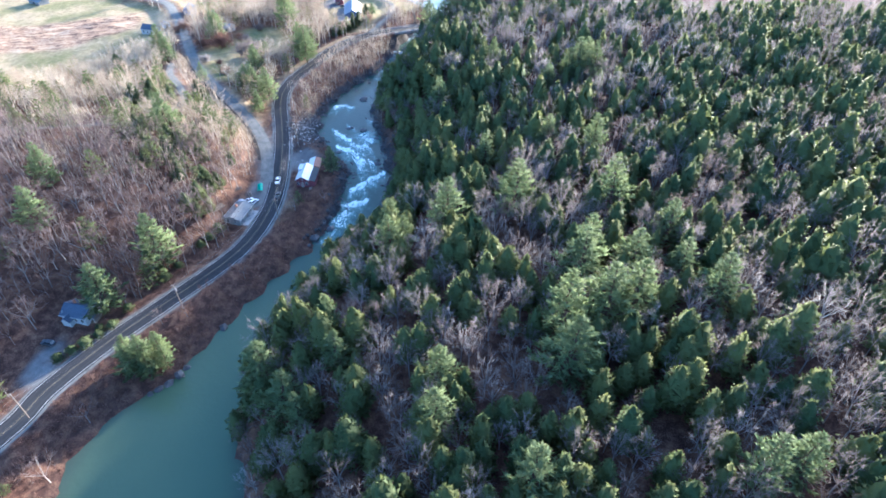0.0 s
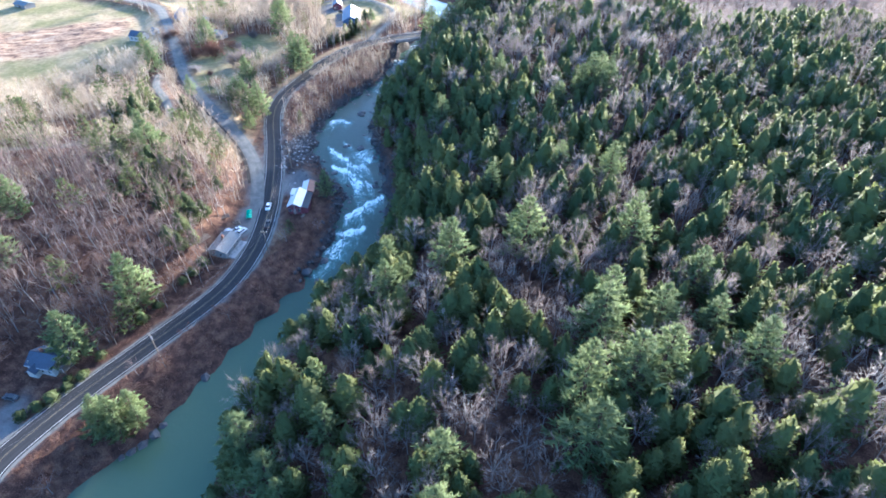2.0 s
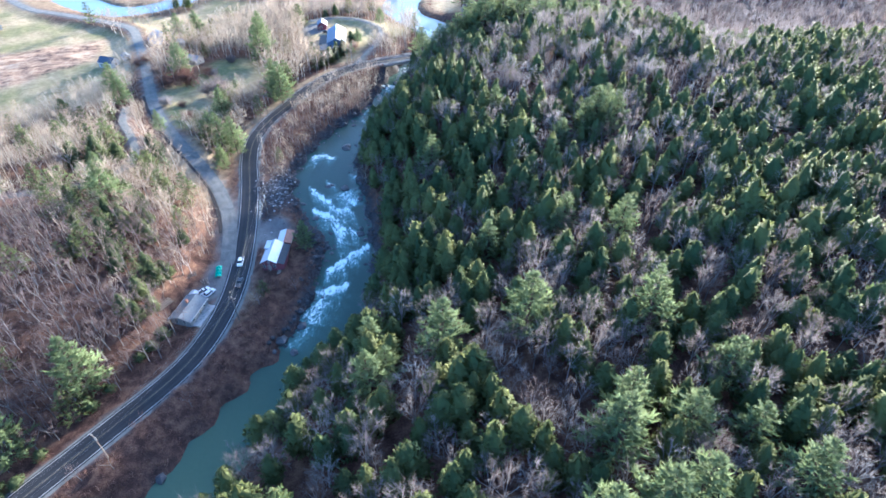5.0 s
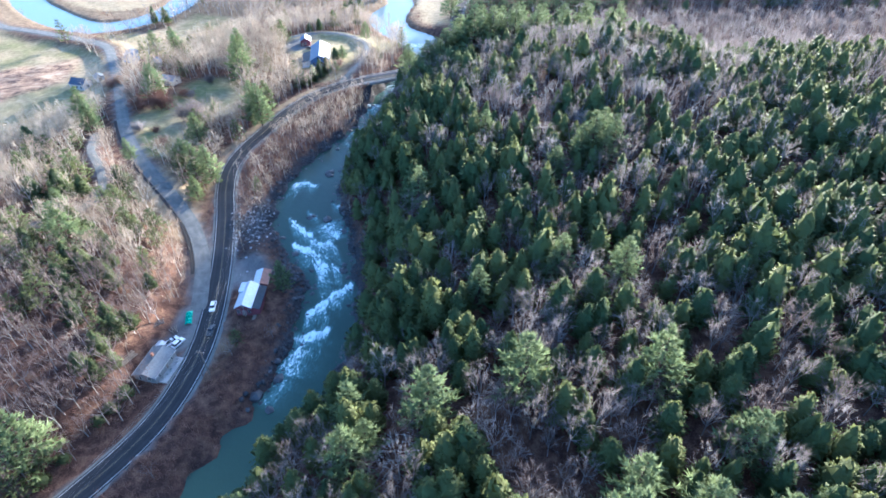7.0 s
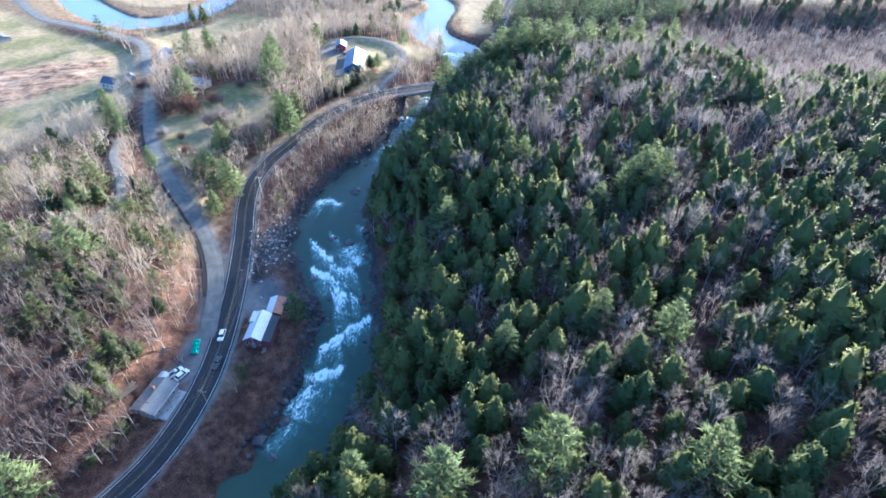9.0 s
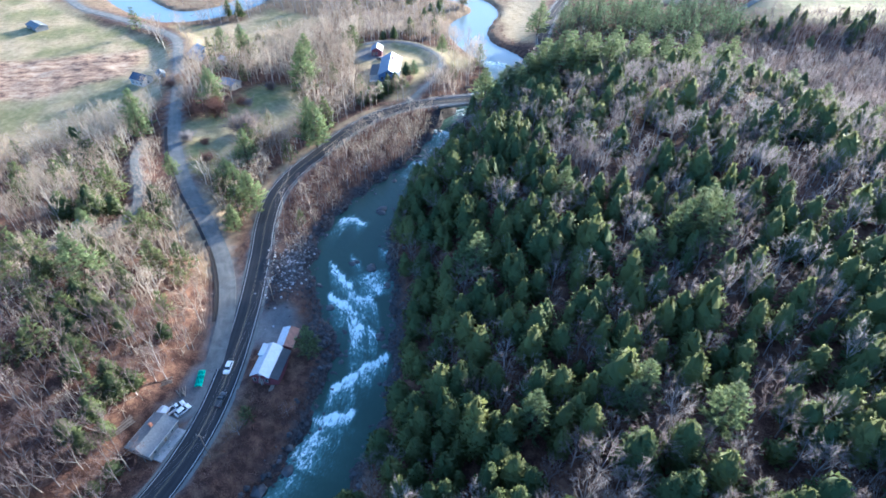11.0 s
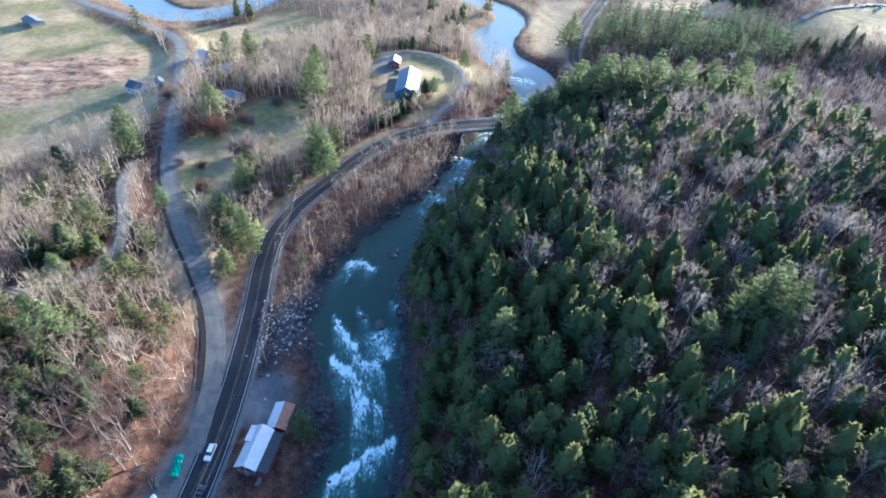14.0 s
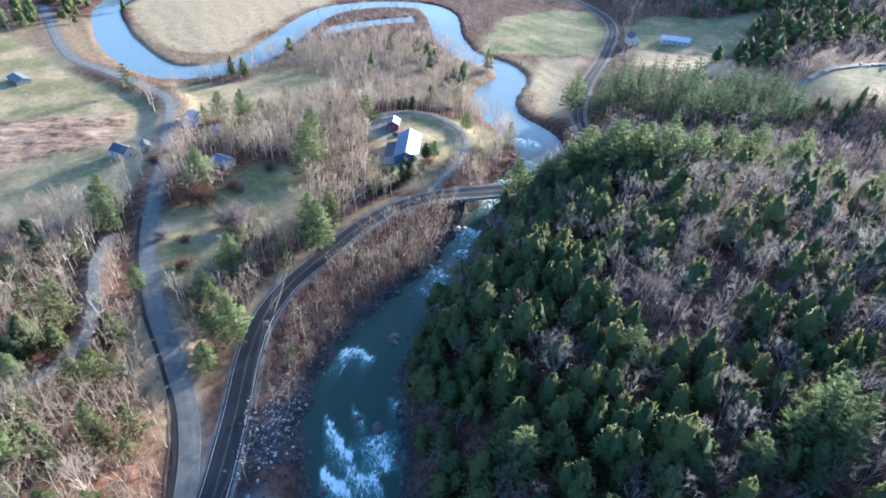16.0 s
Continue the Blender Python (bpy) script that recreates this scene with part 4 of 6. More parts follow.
# ---- vehicles ----
def vehicle(name, x, y, turn, paint, label, pickup=False, length=4.7):
    ob = thing(name, pose(x, y, z_at(x, y) + 0.14 if abs(z_at(x, y)) < 99 else 0, 0, 0, turn), label, "pickup truck" if pickup else "car")
    h, w = length / 2, 0.92
    low = [(-h, 0.35), (h, 0.35), (h, 0.72), (h - 0.25, 0.92), (-h + 0.1, 0.98), (-h, 0.9)]
    body = bmesh.new()
    a = [body.verts.new((-w, py, pz)) for py, pz in low]
    b = [body.verts.new((w, py, pz)) for py, pz in low]
    body.faces.new(a), body.faces.new(b[::-1])
    for i in range(len(a)):
        j = (i + 1) % len(a)
        body.faces.new((a[j], a[i], b[i], b[j]))
    bmesh.ops.recalc_face_normals(body, faces=body.faces)
    bmesh.ops.bevel(body, geom=body.edges[:], offset=0.07, segments=2, affect="EDGES")
    part("body", body, paint, ob)
    c0, c1 = (-0.2, 1.5) if pickup else (-h + 0.35, 1.15)
    cab = bmesh.new()
    lo = [(sx * 0.84, yy, 0.92) for sx, yy in ((-1, c0), (1, c0), (1, c1), (-1, c1))]
    hi = [(sx * 0.68, yy, 1.52) for sx, yy in ((-1, c0 + (0.15 if pickup else 0.45)), (1, c0 + (0.15 if pickup else 0.45)), (1, c1 - 0.75), (-1, c1 - 0.75))]
    vs = [cab.verts.new(p) for p in lo + hi]
    for q in ((0, 1, 5, 4), (1, 2, 6, 5), (2, 3, 7, 6), (3, 0, 4, 7)):
        cab.faces.new([vs[i] for i in q])
    part("windows", cab, GLASS, ob, "dark car glass")
    part("car_roof", boxed(-0.69, 0.69, hi[0][1] - 0.02, hi[2][1] + 0.02, 1.5, 1.57, bevel=0.03), paint, ob)
    if pickup:
        part("bed", boxed(-0.72, 0.72, -h + 0.12, c0 - 0.12, 0.93, 0.99), DARK_ROOF, ob, "dark open truck bed")
        for s in (-1, 1):
            part("bed_side", boxed(s * 0.84 - 0.07, s * 0.84 + 0.07, -h + 0.05, c0 - 0.05, 0.9, 1.2), paint, ob)
        part("tailgate", boxed(-0.8, 0.8, -h + 0.0, -h + 0.09, 0.9, 1.2), paint, ob)
    for sx in (-1, 1):
        for yy in (-h + 0.85, h - 0.85):
            wheel = part("wheel", rod(bmesh.new(), (sx * 0.72, yy, 0.33), (sx * 0.94, yy, 0.33), 0.33, 0.33, 14), RUBBER, ob)
            part("rim", rod(bmesh.new(), (sx * 0.90, yy, 0.33), (sx * 0.955, yy, 0.33), 0.2, 0.18, 10), CHROME, wheel)
        part("headlight", boxed(sx * 0.62 - 0.17, sx * 0.62 + 0.17, h - 0.08, h + 0.02, 0.6, 0.74), CLEAR_LAMP, ob)
        part("tail_light", boxed(sx * 0.7 - 0.12, sx * 0.7 + 0.12, -h - 0.02, -h + 0.06, 0.65, 0.82), RED_LAMP, ob)
    return ob


vehicle("car", -73.4, 217.2, 185, WHITE_CAR, "white car driving on the asphalt road")
vehicle("pickup", -70.9, 206.0, 2, DARK_CAR, "dark pickup driving on the asphalt road", True, 5.3)
vehicle("pickup", -82.6, 201.8, -36, WHITE_CAR, "white pickup parked beside the grey house", True, 5.3)
vehicle("car", -80.2, 201.2, -30, WHITE_CAR, "white car parked beside the grey house", False, 4.6)
vehicle("car", -127.4, 124.4, 80, DARK_CAR, "dark car parked on the gravel drive", False, 4.6)
vehicle("car", -73.5, 439.0, 60, DARK_CAR, "dark car parked by the farmhouse", False, 4.6)


def log_pile(name, x, y, turn, count, length, label, seed):
    """Felled stems lying side by side, the upper ones across the hollows."""
    rng = np.random.default_rng(seed)
    ob = thing(name, pose(x, y, z_at(x, y), 0, 0, turn), label, "logs", "felled logs by the road")
    for i in range(count):
        r, row = rng.uniform(0.13, 0.24), i % 2
        px, skew, half = 0.46 * (i - count / 2), rng.normal(0, 0.25), 0.5 * length * rng.uniform(0.75, 1.1)
        part("log", rod(bmesh.new(), (px - skew, -half, 0.2 + 0.3 * row), (px + skew, half, 0.2 + 0.3 * row), r, r * 0.8, 8), TIMBER, ob)


log_pile("log_pile", -92.6, 193.0, -28, 9, 6.0, "grey felled logs lying on leaf litter behind the house", 3)
log_pile("log_pile", -89.0, 208.4, -64, 6, 4.2, "grey cut stems dropped on the cleared bank", 4)
log_pile("log_pile", -83.4, 207.2, 38, 5, 3.4, "short cut logs beside the gravel pull-off", 5)


def tarp_pile():
    """A trailer heaped with gear under a rumpled green cover."""
    x, y = -80.2, 212.3
    ob = thing("trailer", pose(x, y, z_at(x, y), 0, 0, 14), "low trailer under a rumpled bright green tarpaulin", "trailer")
    part("trailer_bed", boxed(-1.0, 1.0, -2.9, 2.9, 0.4, 0.6), TIMBER, ob)
    bm = bmesh.new()
    grid = [[bm.verts.new((-1.15 + 2.3 * i / 8, -3.1 + 6.2 * j / 18, 0.55 + (0.75 * (1 - abs(i - 4) / 4.2) ** 0.6) * (0.7 + 0.3 * math.sin(j * 1.3) + 0.2 * math.sin(i * 2.1 + j)))) for i in range(9)] for j in range(19)]
    for j in range(18):
        for i in range(8):
            bm.faces.new((grid[j][i], grid[j][i + 1], grid[j + 1][i + 1], grid[j + 1][i]))
    tarp = part("tarpaulin", bm, TARP, ob, "rumpled bright green tarpaulin")
    tarp.modifiers.new("thickness", "SOLIDIFY").thickness = 0.04
    for sx in (-1, 1):
        part("wheel", rod(bmesh.new(), (sx * 0.95, -0.2, 0.32), (sx * 1.15, -0.2, 0.32), 0.32, 0.32, 12), RUBBER, ob)


tarp_pile()


# ---- power line ----
def power_pole(x, y, h, turn, extra=False):
    ob = thing("utility_pole", pose(x, y, z_at(x, y), 0, 0, turn), "weathered wooden utility pole with crossarm beside the road", "utility pole", "poles along the road")
    part("pole", rod(bmesh.new(), (0, 0, -0.5), (0, 0, h), 0.17, 0.12, 10), TIMBER, ob)
    part("crossarm", boxed(-1.25, 1.25, -0.07, 0.07, h - 0.7, h - 0.55), TIMBER, ob)
    for a in (-1.15, 0.0, 1.15):
        z0 = h - 0.55 if a else h
        part("insulator", rod(bmesh.new(), (a, 0, z0), (a, 0, z0 + 0.24), 0.08, 0.05, 8), WHITE_CLAD, ob)
    if extra:
        part("transformer", rod(bmesh.new(), (0.38, 0, h - 2.2), (0.38, 0, h - 1.2), 0.26, 0.26, 12), STEEL, ob, "grey steel transformer can")
    return ob


POLES = [(-146.0, 42.0, 11), (-118.5, 97.0, 11), (-88.3, 138.6, 11), (-66.6, 189.0, 11), (-69.5, 246.0, 11.5), (-81.5, 292, 11), (-87.5, 328.0, 11), (-65.5, 378.5, 11), (-60.0, 397.0, 10)]
tips = []
for i, (x, y, h) in enumerate(POLES):
    x2, y2, _ = POLES[min(i + 1, len(POLES) - 1)]
    x1, y1, _ = POLES[max(i - 1, 0)]
    t = math.degrees(math.atan2(y2 - y1, x2 - x1)) - 90
    pole = power_pole(x, y, h, t, i in (2, 4))
    tips.append([pole.matrix_world @ Vector((a, 0, h - 0.35 if a else h + 0.2)) for a in (-1.15, 0, 1.15)] + [pole.matrix_world @ Vector((0.1, 0, h - 3.0))])
lines = thing("power_line", Matrix.Identity(4), "thin grey power lines hung between the roadside poles", "power line")
for i in range(len(tips) - 1):
    for a, b in zip(tips[i], tips[i + 1]):
        bm = bmesh.new()
        pts = [a.lerp(b, k / 8) - Vector((0, 0, 3.2 * (k / 8) * (1 - k / 8))) for k in range(9)]
        for p, q in zip(pts[:-1], pts[1:]):
            rod(bm, p, q, 0.012, 0.012, 4)
        part("wire", bm, WIRE, lines)
pl = thing("utility_pole", pose(-125.5, 262.0, z_at(-125.5, 262.0)), "plain wooden pole beside the woodland track", "utility pole", "poles along the road")
part("pole", rod(bmesh.new(), (0, 0, -0.5), (0, 0, 8), 0.15, 0.11, 8), TIMBER, pl)


# ---- stones ----
def stone_soup(seed, rough=0.25):
    rng = np.random.default_rng(seed)
    bm = bmesh.new()
    bmesh.ops.create_icosphere(bm, subdivisions=1, radius=1.0)
    cut = rng.normal(size=(4, 3))
    for v in bm.verts:
        p = np.array(v.co)
        for c in cut:
            c = c / np.linalg.norm(c)
            k = p @ c
            if k > 0.62:
                p = p - c * (k - 0.62)
        v.co = p * rng.uniform(1 - rough, 1 + rough * 0.4)
    bm.verts.index_update()
    s = Soup()
    bm.verts.ensure_lookup_table()
    s.v = [np.array(v.co) for v in bm.verts]
    s.tip = [0.0] * len(s.v)
    s.f = [tuple(v.index for v in f.verts) for f in bm.faces]
    bm.free()
    return s



# ---- trees ----
class Soup:
    """Triangles gathered for one part of a tree."""

    def __init__(self):
        self.v, self.f, self.tip = [], [], []
        self.heart = None

    def rounded(self, seed, heart, room, jitter):
        """Lets the leaves shade together as one soft crown about its heart."""
        self.heart, self.room, self.jitter, self.seed = np.array(heart, float), np.array(room, float), jitter, seed
        return self

    def tri(self, a, b, c, ta=0.0, tb=0.0, tc=1.0):
        n = len(self.v)
        self.v += [a, b, c]
        self.tip += [ta, tb, tc]
        self.f.append((n, n + 1, n + 2))

    def limb(self, p, q, r0, r1):
        """A tapered three-sided limb."""
        p, q = np.array(p, float), np.array(q, float)
        w = q - p
        w /= np.linalg.norm(w) + 1e-9
        u = np.cross(w, (0.3, 0.2, 0.9) if abs(w[2]) < 0.9 else (1, 0, 0))
        u /= np.linalg.norm(u)
        s = np.cross(w, u)
        n = len(self.v)
        for c, r in ((p, r0), (q, r1)):
            for k in range(3):
                a = 2.094 * k
                self.v.append(c + r * (math.cos(a) * u + math.sin(a) * s))
                self.tip.append(0.0)
        for k in range(3):
            j = (k + 1) % 3
            self.f += [(n + k, n + j, n + 3 + j), (n + k, n + 3 + j, n + 3 + k)]

    def sliver(self, p, q, width, rng):
        p, q = np.array(p, float), np.array(q, float)
        s = np.cross(q - p, rng.normal(size=3))
        s *= width / (np.linalg.norm(s) + 1e-9)
        self.tri(p - s, p + s, q)

    def arrays(self):
        return np.array(self.v), np.array(self.f), np.array(self.tip)

    def shaded(self):
        """The same with a normal for each corner, and the faces turned to suit."""
        v, f, tip = self.arrays()
        geo = np.cross(v[f[:, 1]] - v[f[:, 0]], v[f[:, 2]] - v[f[:, 0]])
        if self.heart is None:
            n = np.zeros_like(v)
            for k in range(3):
                np.add.at(n, f[:, k], geo / (np.linalg.norm(geo, axis=1)[:, None] + 1e-12))
        else:
            n = (v - self.heart) / self.room ** 2
            n /= np.linalg.norm(n, axis=1)[:, None] + 1e-9
            shake = np.random.default_rng(self.seed).normal(0, self.jitter, (len(f), 3))
            for k in range(3):
                n[f[:, k]] += shake
            flip = (geo * n[f].sum(1)).sum(1) < 0
            f[flip] = f[flip][:, [0, 2, 1]]
        return v, f, tip, n / (np.linalg.norm(n, axis=1)[:, None] + 1e-9)


def conifer(seed, tall, wide, rings, sides, sprays, size, heart=0.10, young=0.35, droop=0.15):
    """Hemlock: a plump, soft-topped dome of short sprays over a lumpy heart, its inner shade painted dark. Gives wood
    and crown.
    """
    rng = np.random.default_rng(seed)
    wood, crown = Soup(), Soup()
    lean = rng.normal(0, 0.025 * tall, 2)
    wood.limb((0, 0, -0.4), (*(lean * 0.5), tall * 0.6), tall * 0.016, tall * 0.009)
    wood.limb((*(lean * 0.5), tall * 0.6), (*lean, tall * 0.95), tall * 0.009, 0.02)
    bulge, phase = rng.uniform(0.78, 1.18, (3, 9)), rng.uniform(0, 6.28)
    curve, bottom = rng.uniform(1.25, 1.75), rng.uniform(0.10, 0.2)
    tiers = rng.uniform(4.5, 6.5)

    def radius(u, a):
        lump = bulge[min(2, int(u * 3)), int((a % 6.283) / 6.283 * 9) % 9]
        return wide * (1 - u ** curve) ** 0.8 * (0.75 + 0.25 * min(1, u * 5)) * (1 + 0.10 * math.sin(tiers * 6.283 * u + 3 * a)) * (lump * (1 - 0.5 * u) + 0.5 * u) + 0.12

    def skin(u, a, f=1.0):
        r = radius(u, a) * f
        return np.array([lean[0] * u + r * math.cos(a), lean[1] * u + r * math.sin(a), tall * (bottom + (0.985 - bottom) * u)])
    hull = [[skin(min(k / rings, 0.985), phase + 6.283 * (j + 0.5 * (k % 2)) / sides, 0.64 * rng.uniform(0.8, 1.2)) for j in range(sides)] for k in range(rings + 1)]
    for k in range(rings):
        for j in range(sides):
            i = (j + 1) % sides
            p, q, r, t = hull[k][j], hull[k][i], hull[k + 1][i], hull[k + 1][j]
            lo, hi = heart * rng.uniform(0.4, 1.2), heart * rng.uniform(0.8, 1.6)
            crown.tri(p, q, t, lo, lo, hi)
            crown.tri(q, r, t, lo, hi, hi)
    for n in range(sprays):
        u = min(0.97, 1 - rng.uniform(0.0, 1.0) ** 0.60)
        a = rng.uniform(0, 6.283)
        out = np.array([math.cos(a), math.sin(a), 0])
        across = np.array([-out[1], out[0], rng.normal(0, 0.25)])
        root = skin(u, a, rng.uniform(0.55, 0.92))
        long = size * rng.uniform(0.6, 1.3) * (1.0 - 0.30 * u)
        end = root + out * long * (0.75 - 0.35 * u) + np.array([0, 0, long * (rng.normal(0.0, 0.3) - droop + 0.55 * u)]) + across * rng.normal(0, 0.35) * long
        half = across * long * rng.uniform(0.26, 0.46)
        # sprays paler towards the top, skylight on the crown put into the colour
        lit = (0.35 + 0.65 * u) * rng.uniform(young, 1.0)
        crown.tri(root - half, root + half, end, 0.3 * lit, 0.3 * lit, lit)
    top = np.array([*lean, tall * 0.985])
    for j in range(5):
        a = phase + 1.257 * j
        o = np.array([math.cos(a), math.sin(a), 0]) * 0.07 * tall
        crown.tri(top - (0, 0, 0.09 * tall) + o, top - (0, 0, 0.10 * tall) - 0.4 * o, top + rng.normal(0, 0.08, 3), 0.4, 0.3, 0.9)
    crown.rounded(seed, (0, 0, tall * 0.30), (wide, wide, tall * 0.62), 0.36)
    return wood, crown


def white_pine(seed, tall, wide, whorls, tufts, blades):
    """White pine: a broad cone of whorls whose level limbs end in soft, upswept plumes."""
    rng = np.random.default_rng(seed)
    wood, crown = Soup(), Soup()
    bend = rng.normal(0, 0.35, 2)
    wood.limb((0, 0, -0.4), (*(bend * 0.5), tall * 0.5), tall * 0.015, tall * 0.010)
    wood.limb((*(bend * 0.5), tall * 0.5), (*bend, tall * 0.97), tall * 0.010, 0.03)
    for k in range(whorls):
        u = k / (whorls - 1)
        z = tall * (0.13 + 0.85 * u)
        r = wide * (0.04 + 0.98 * (1 - u) ** 0.95) * (0.75 + 0.25 * min(1.0, 4 * u)) * rng.uniform(0.82, 1.12) + 0.3
        n = 7 if u < 0.8 else 5
        for j in range(n):
            a = k * 1.1 + 6.283 * (j + rng.uniform(-0.25, 0.25)) / n
            rr = r * rng.uniform(0.6, 1.15)
            out = np.array([math.cos(a), math.sin(a), 0])
            root = np.array([bend[0] * z / tall, bend[1] * z / tall, z])
            rise = rng.uniform(0.12, 0.35) + 0.35 * u
            end = root + out * rr + np.array([0, 0, rr * rise])
            wood.limb(root, end, 0.05 + 0.012 * rr, 0.015)
            side = np.array([-out[1], out[0], 0])
            for t in range(tufts):
                s = 0.3 + 0.7 * (t + rng.uniform(0, 0.8)) / tufts
                c = root + (end - root) * s + side * rng.normal(0, 0.13 * rr) * (1.15 - s) + np.array([0, 0, 0.10 * rr * s * s])
                size = (0.40 + 0.09 * rr) * rng.uniform(0.85, 1.3)
                for b in range(blades):
                    d = rng.normal(size=3) * (0.75, 0.75, 0.4) + out * 0.95 + np.array([0, 0, 0.6])
                    d *= 1.6 * size * rng.uniform(0.6, 1.2) / np.linalg.norm(d)
                    sd = np.cross(d, rng.normal(size=3))
                    sd *= 0.22 * size / np.linalg.norm(sd)
                    lit = 0.45 + 0.55 * s
                    crown.tri(c - sd, c + sd, c + d, 0.3, 0.3, lit)
    crown.rounded(seed, (0, 0, tall * 0.25), (wide, wide, tall * 0.6), 0.38)
    return wood, crown


def bare_tree(seed, tall, wide, leaders, branches, twigs, fine=0.02, thick=1.0):
    """A leafless broadleaf tree: leaders fanned like a vase, forking branches, and a round outer haze of fine twigs."""
    rng = np.random.default_rng(seed)
    wood, crown = Soup(), Soup()
    fork = np.array([*rng.normal(0, 0.2, 2), tall * rng.uniform(0.28, 0.4)])
    wood.limb((0, 0, -0.4), fork, tall * 0.0085 * thick, tall * 0.006 * thick)
    heart = np.array([fork[0], fork[1], tall * 0.58])
    room = np.array([wide, wide, tall * 0.41])
    lump = rng.uniform(0.70, 1.10, (8, 3))

    def dome(a, h, outer):
        """A place on the crown's round outline."""
        c = math.sqrt(max(0.0, 1 - h * h))
        f = lump[int((a % 6.2832) / 6.2832 * 8) % 8, min(2, int((h + 0.4) * 2.1))]
        return heart + np.array([math.cos(a) * c, math.sin(a) * c, h]) * room * f * outer
    for k in range(leaders):
        a = 6.283 * (k + rng.uniform(-0.3, 0.3)) / leaders
        h = 0.95 if k == 0 else rng.uniform(0.25, 0.85)
        end = dome(a, h, 0.85)
        start = fork * (1, 1, rng.uniform(0.75, 1.0))
        mid = start + (end - start) * 0.5 + np.array([0.0, 0.0, -0.06 * tall * (1 - h)])
        wood.limb(start, mid, tall * 0.0034 * thick, tall * 0.0022 * thick)
        wood.limb(mid, end, tall * 0.0022 * thick, 0.01)
        for b in range(branches):
            u = rng.uniform(0.15, 0.95)
            p = start + (mid - start) * u * 2 if u < 0.5 else mid + (end - mid) * (2 * u - 1)
            q = dome(a + rng.normal(0, 0.75), float(np.clip(h + rng.normal(-0.1, 0.38), -0.38, 0.98)), rng.uniform(0.72, 0.95))
            q = p + (q - p) * min(1.0, 0.9 * wide / np.linalg.norm(q - p))
            joint = p + 0.5 * (q - p) + rng.normal(0, 0.06 * wide, 3) + (0, 0, -0.03 * tall)
            crown.sliver(p, joint + 0.3 * (q - joint), 0.030 + 0.5 * fine, rng)
            crown.sliver(joint, q, 0.018 + 0.5 * fine, rng)
            for t in range(twigs):
                g = joint + (q - joint) * rng.uniform(0.1, 1.0)
                up = (g - heart) / room
                e = up / (np.linalg.norm(up) + 0.15) + rng.normal(0, 0.5, 3) + (0, 0, 0.2)
                crown.sliver(g, g + e * wide * rng.uniform(0.13, 0.28), fine, rng)
    return wood, crown


def shrub(seed, tall, wide, stems, twigs):
    rng = np.random.default_rng(seed)
    crown = Soup()
    for k in range(stems):
        p = np.array([*rng.normal(0, 0.25 * wide, 2), -0.1])
        d = np.array([*rng.normal(0, 0.5 * wide, 2), tall * rng.uniform(0.6, 1.0)])
        crown.sliver(p, p + d, 0.05, rng)
        for t in range(twigs):
            g = p + d * rng.uniform(0.3, 0.9)
            crown.sliver(g, g + rng.normal(0, 0.33 * wide, 3) + (0, 0, 0.25 * tall), 0.045, rng)
    return Soup(), crown


def tree_meshes(name, made, wood_mat, crown_mat):
    out = []
    for word, soup, mat in (("trunk", made[0], wood_mat), ("crown", made[1], crown_mat)):
        v, f, tip, n = soup.shaded()
        out.append(mesh_of(name + "_" + word, v, f, [mat], None, {"tip": tip, "tone": np.zeros(len(v)), "custom_normal": n}, True))
    return out


def bush_mesh(seed, mat):
    v, f, tip, n = shrub(seed, 4.0, 3.0, 40, 24)[1].shaded()
    return mesh_of("bush_stems", v, f, [mat], None, {"tip": tip, "tone": np.zeros(len(v)), "custom_normal": n}, True)


def plant(name, meshes, x, y, z, turn, scale, label, group, category="tree"):
    """One tree as a thing with a trunk and a crown."""
    ob = new(name)
    ob.empty_display_size = 0.5
    ob.matrix_world = pose(x, y, z, 0, 0, turn) @ Matrix.Diagonal((scale[0], scale[0], scale[1], 1))
    for word, me in zip(("trunk", "crown"), meshes):
        p = new(word, me)
        p.parent = ob
    return tagged(ob, label, category, group)


def wood_of(name, variants, rows, wood_mat, crown_mat, label, category, smooth=True):
    """Many trees joined as one piece of woodland. rows: x, y, z, turn, wide, tall, tone."""
    vs, fs, fm, tips, tones, ns, n = [], [], [], [], [], [], 0
    which = np.arange(len(rows)) % len(variants)
    for k, made in enumerate(variants):
        sel = rows[which == k]
        if not len(sel):
            continue
        for mi, soup in enumerate(made):
            if not soup.v:
                continue
            v, f, tip, nor = soup.shaded()
            c, s = np.cos(sel[:, 3])[:, None], np.sin(sel[:, 3])[:, None]
            w, t = sel[:, 4, None], sel[:, 5, None]
            X = (v[:, 0] * c - v[:, 1] * s) * w + sel[:, 0, None]
            Y = (v[:, 0] * s + v[:, 1] * c) * w + sel[:, 1, None]
            Z = v[:, 2] * t + sel[:, 2, None]
            vs.append(np.stack([X, Y, Z], -1).reshape(-1, 3))
            ns.append(np.stack([nor[:, 0] * c - nor[:, 1] * s, nor[:, 0] * s + nor[:, 1] * c, np.broadcast_to(nor[:, 2], X.shape)], -1).reshape(-1, 3))
            fs.append((f[None] + (np.arange(len(sel)) * len(v))[:, None, None]).reshape(-1, 3) + n)
            fm.append(np.full(len(f) * len(sel), mi))
            tips.append(np.tile(tip, len(sel)))
            tones.append(np.repeat(sel[:, 6], len(v)))
            n += len(v) * len(sel)
    me = mesh_of(name, np.vstack(vs), np.vstack(fs), [wood_mat, crown_mat], np.concatenate(fm), {"tip": np.concatenate(tips), "tone": np.concatenate(tones), "custom_normal": np.vstack(ns)}, smooth)
    return tagged(new(name, me), label, category, kind="stuff")


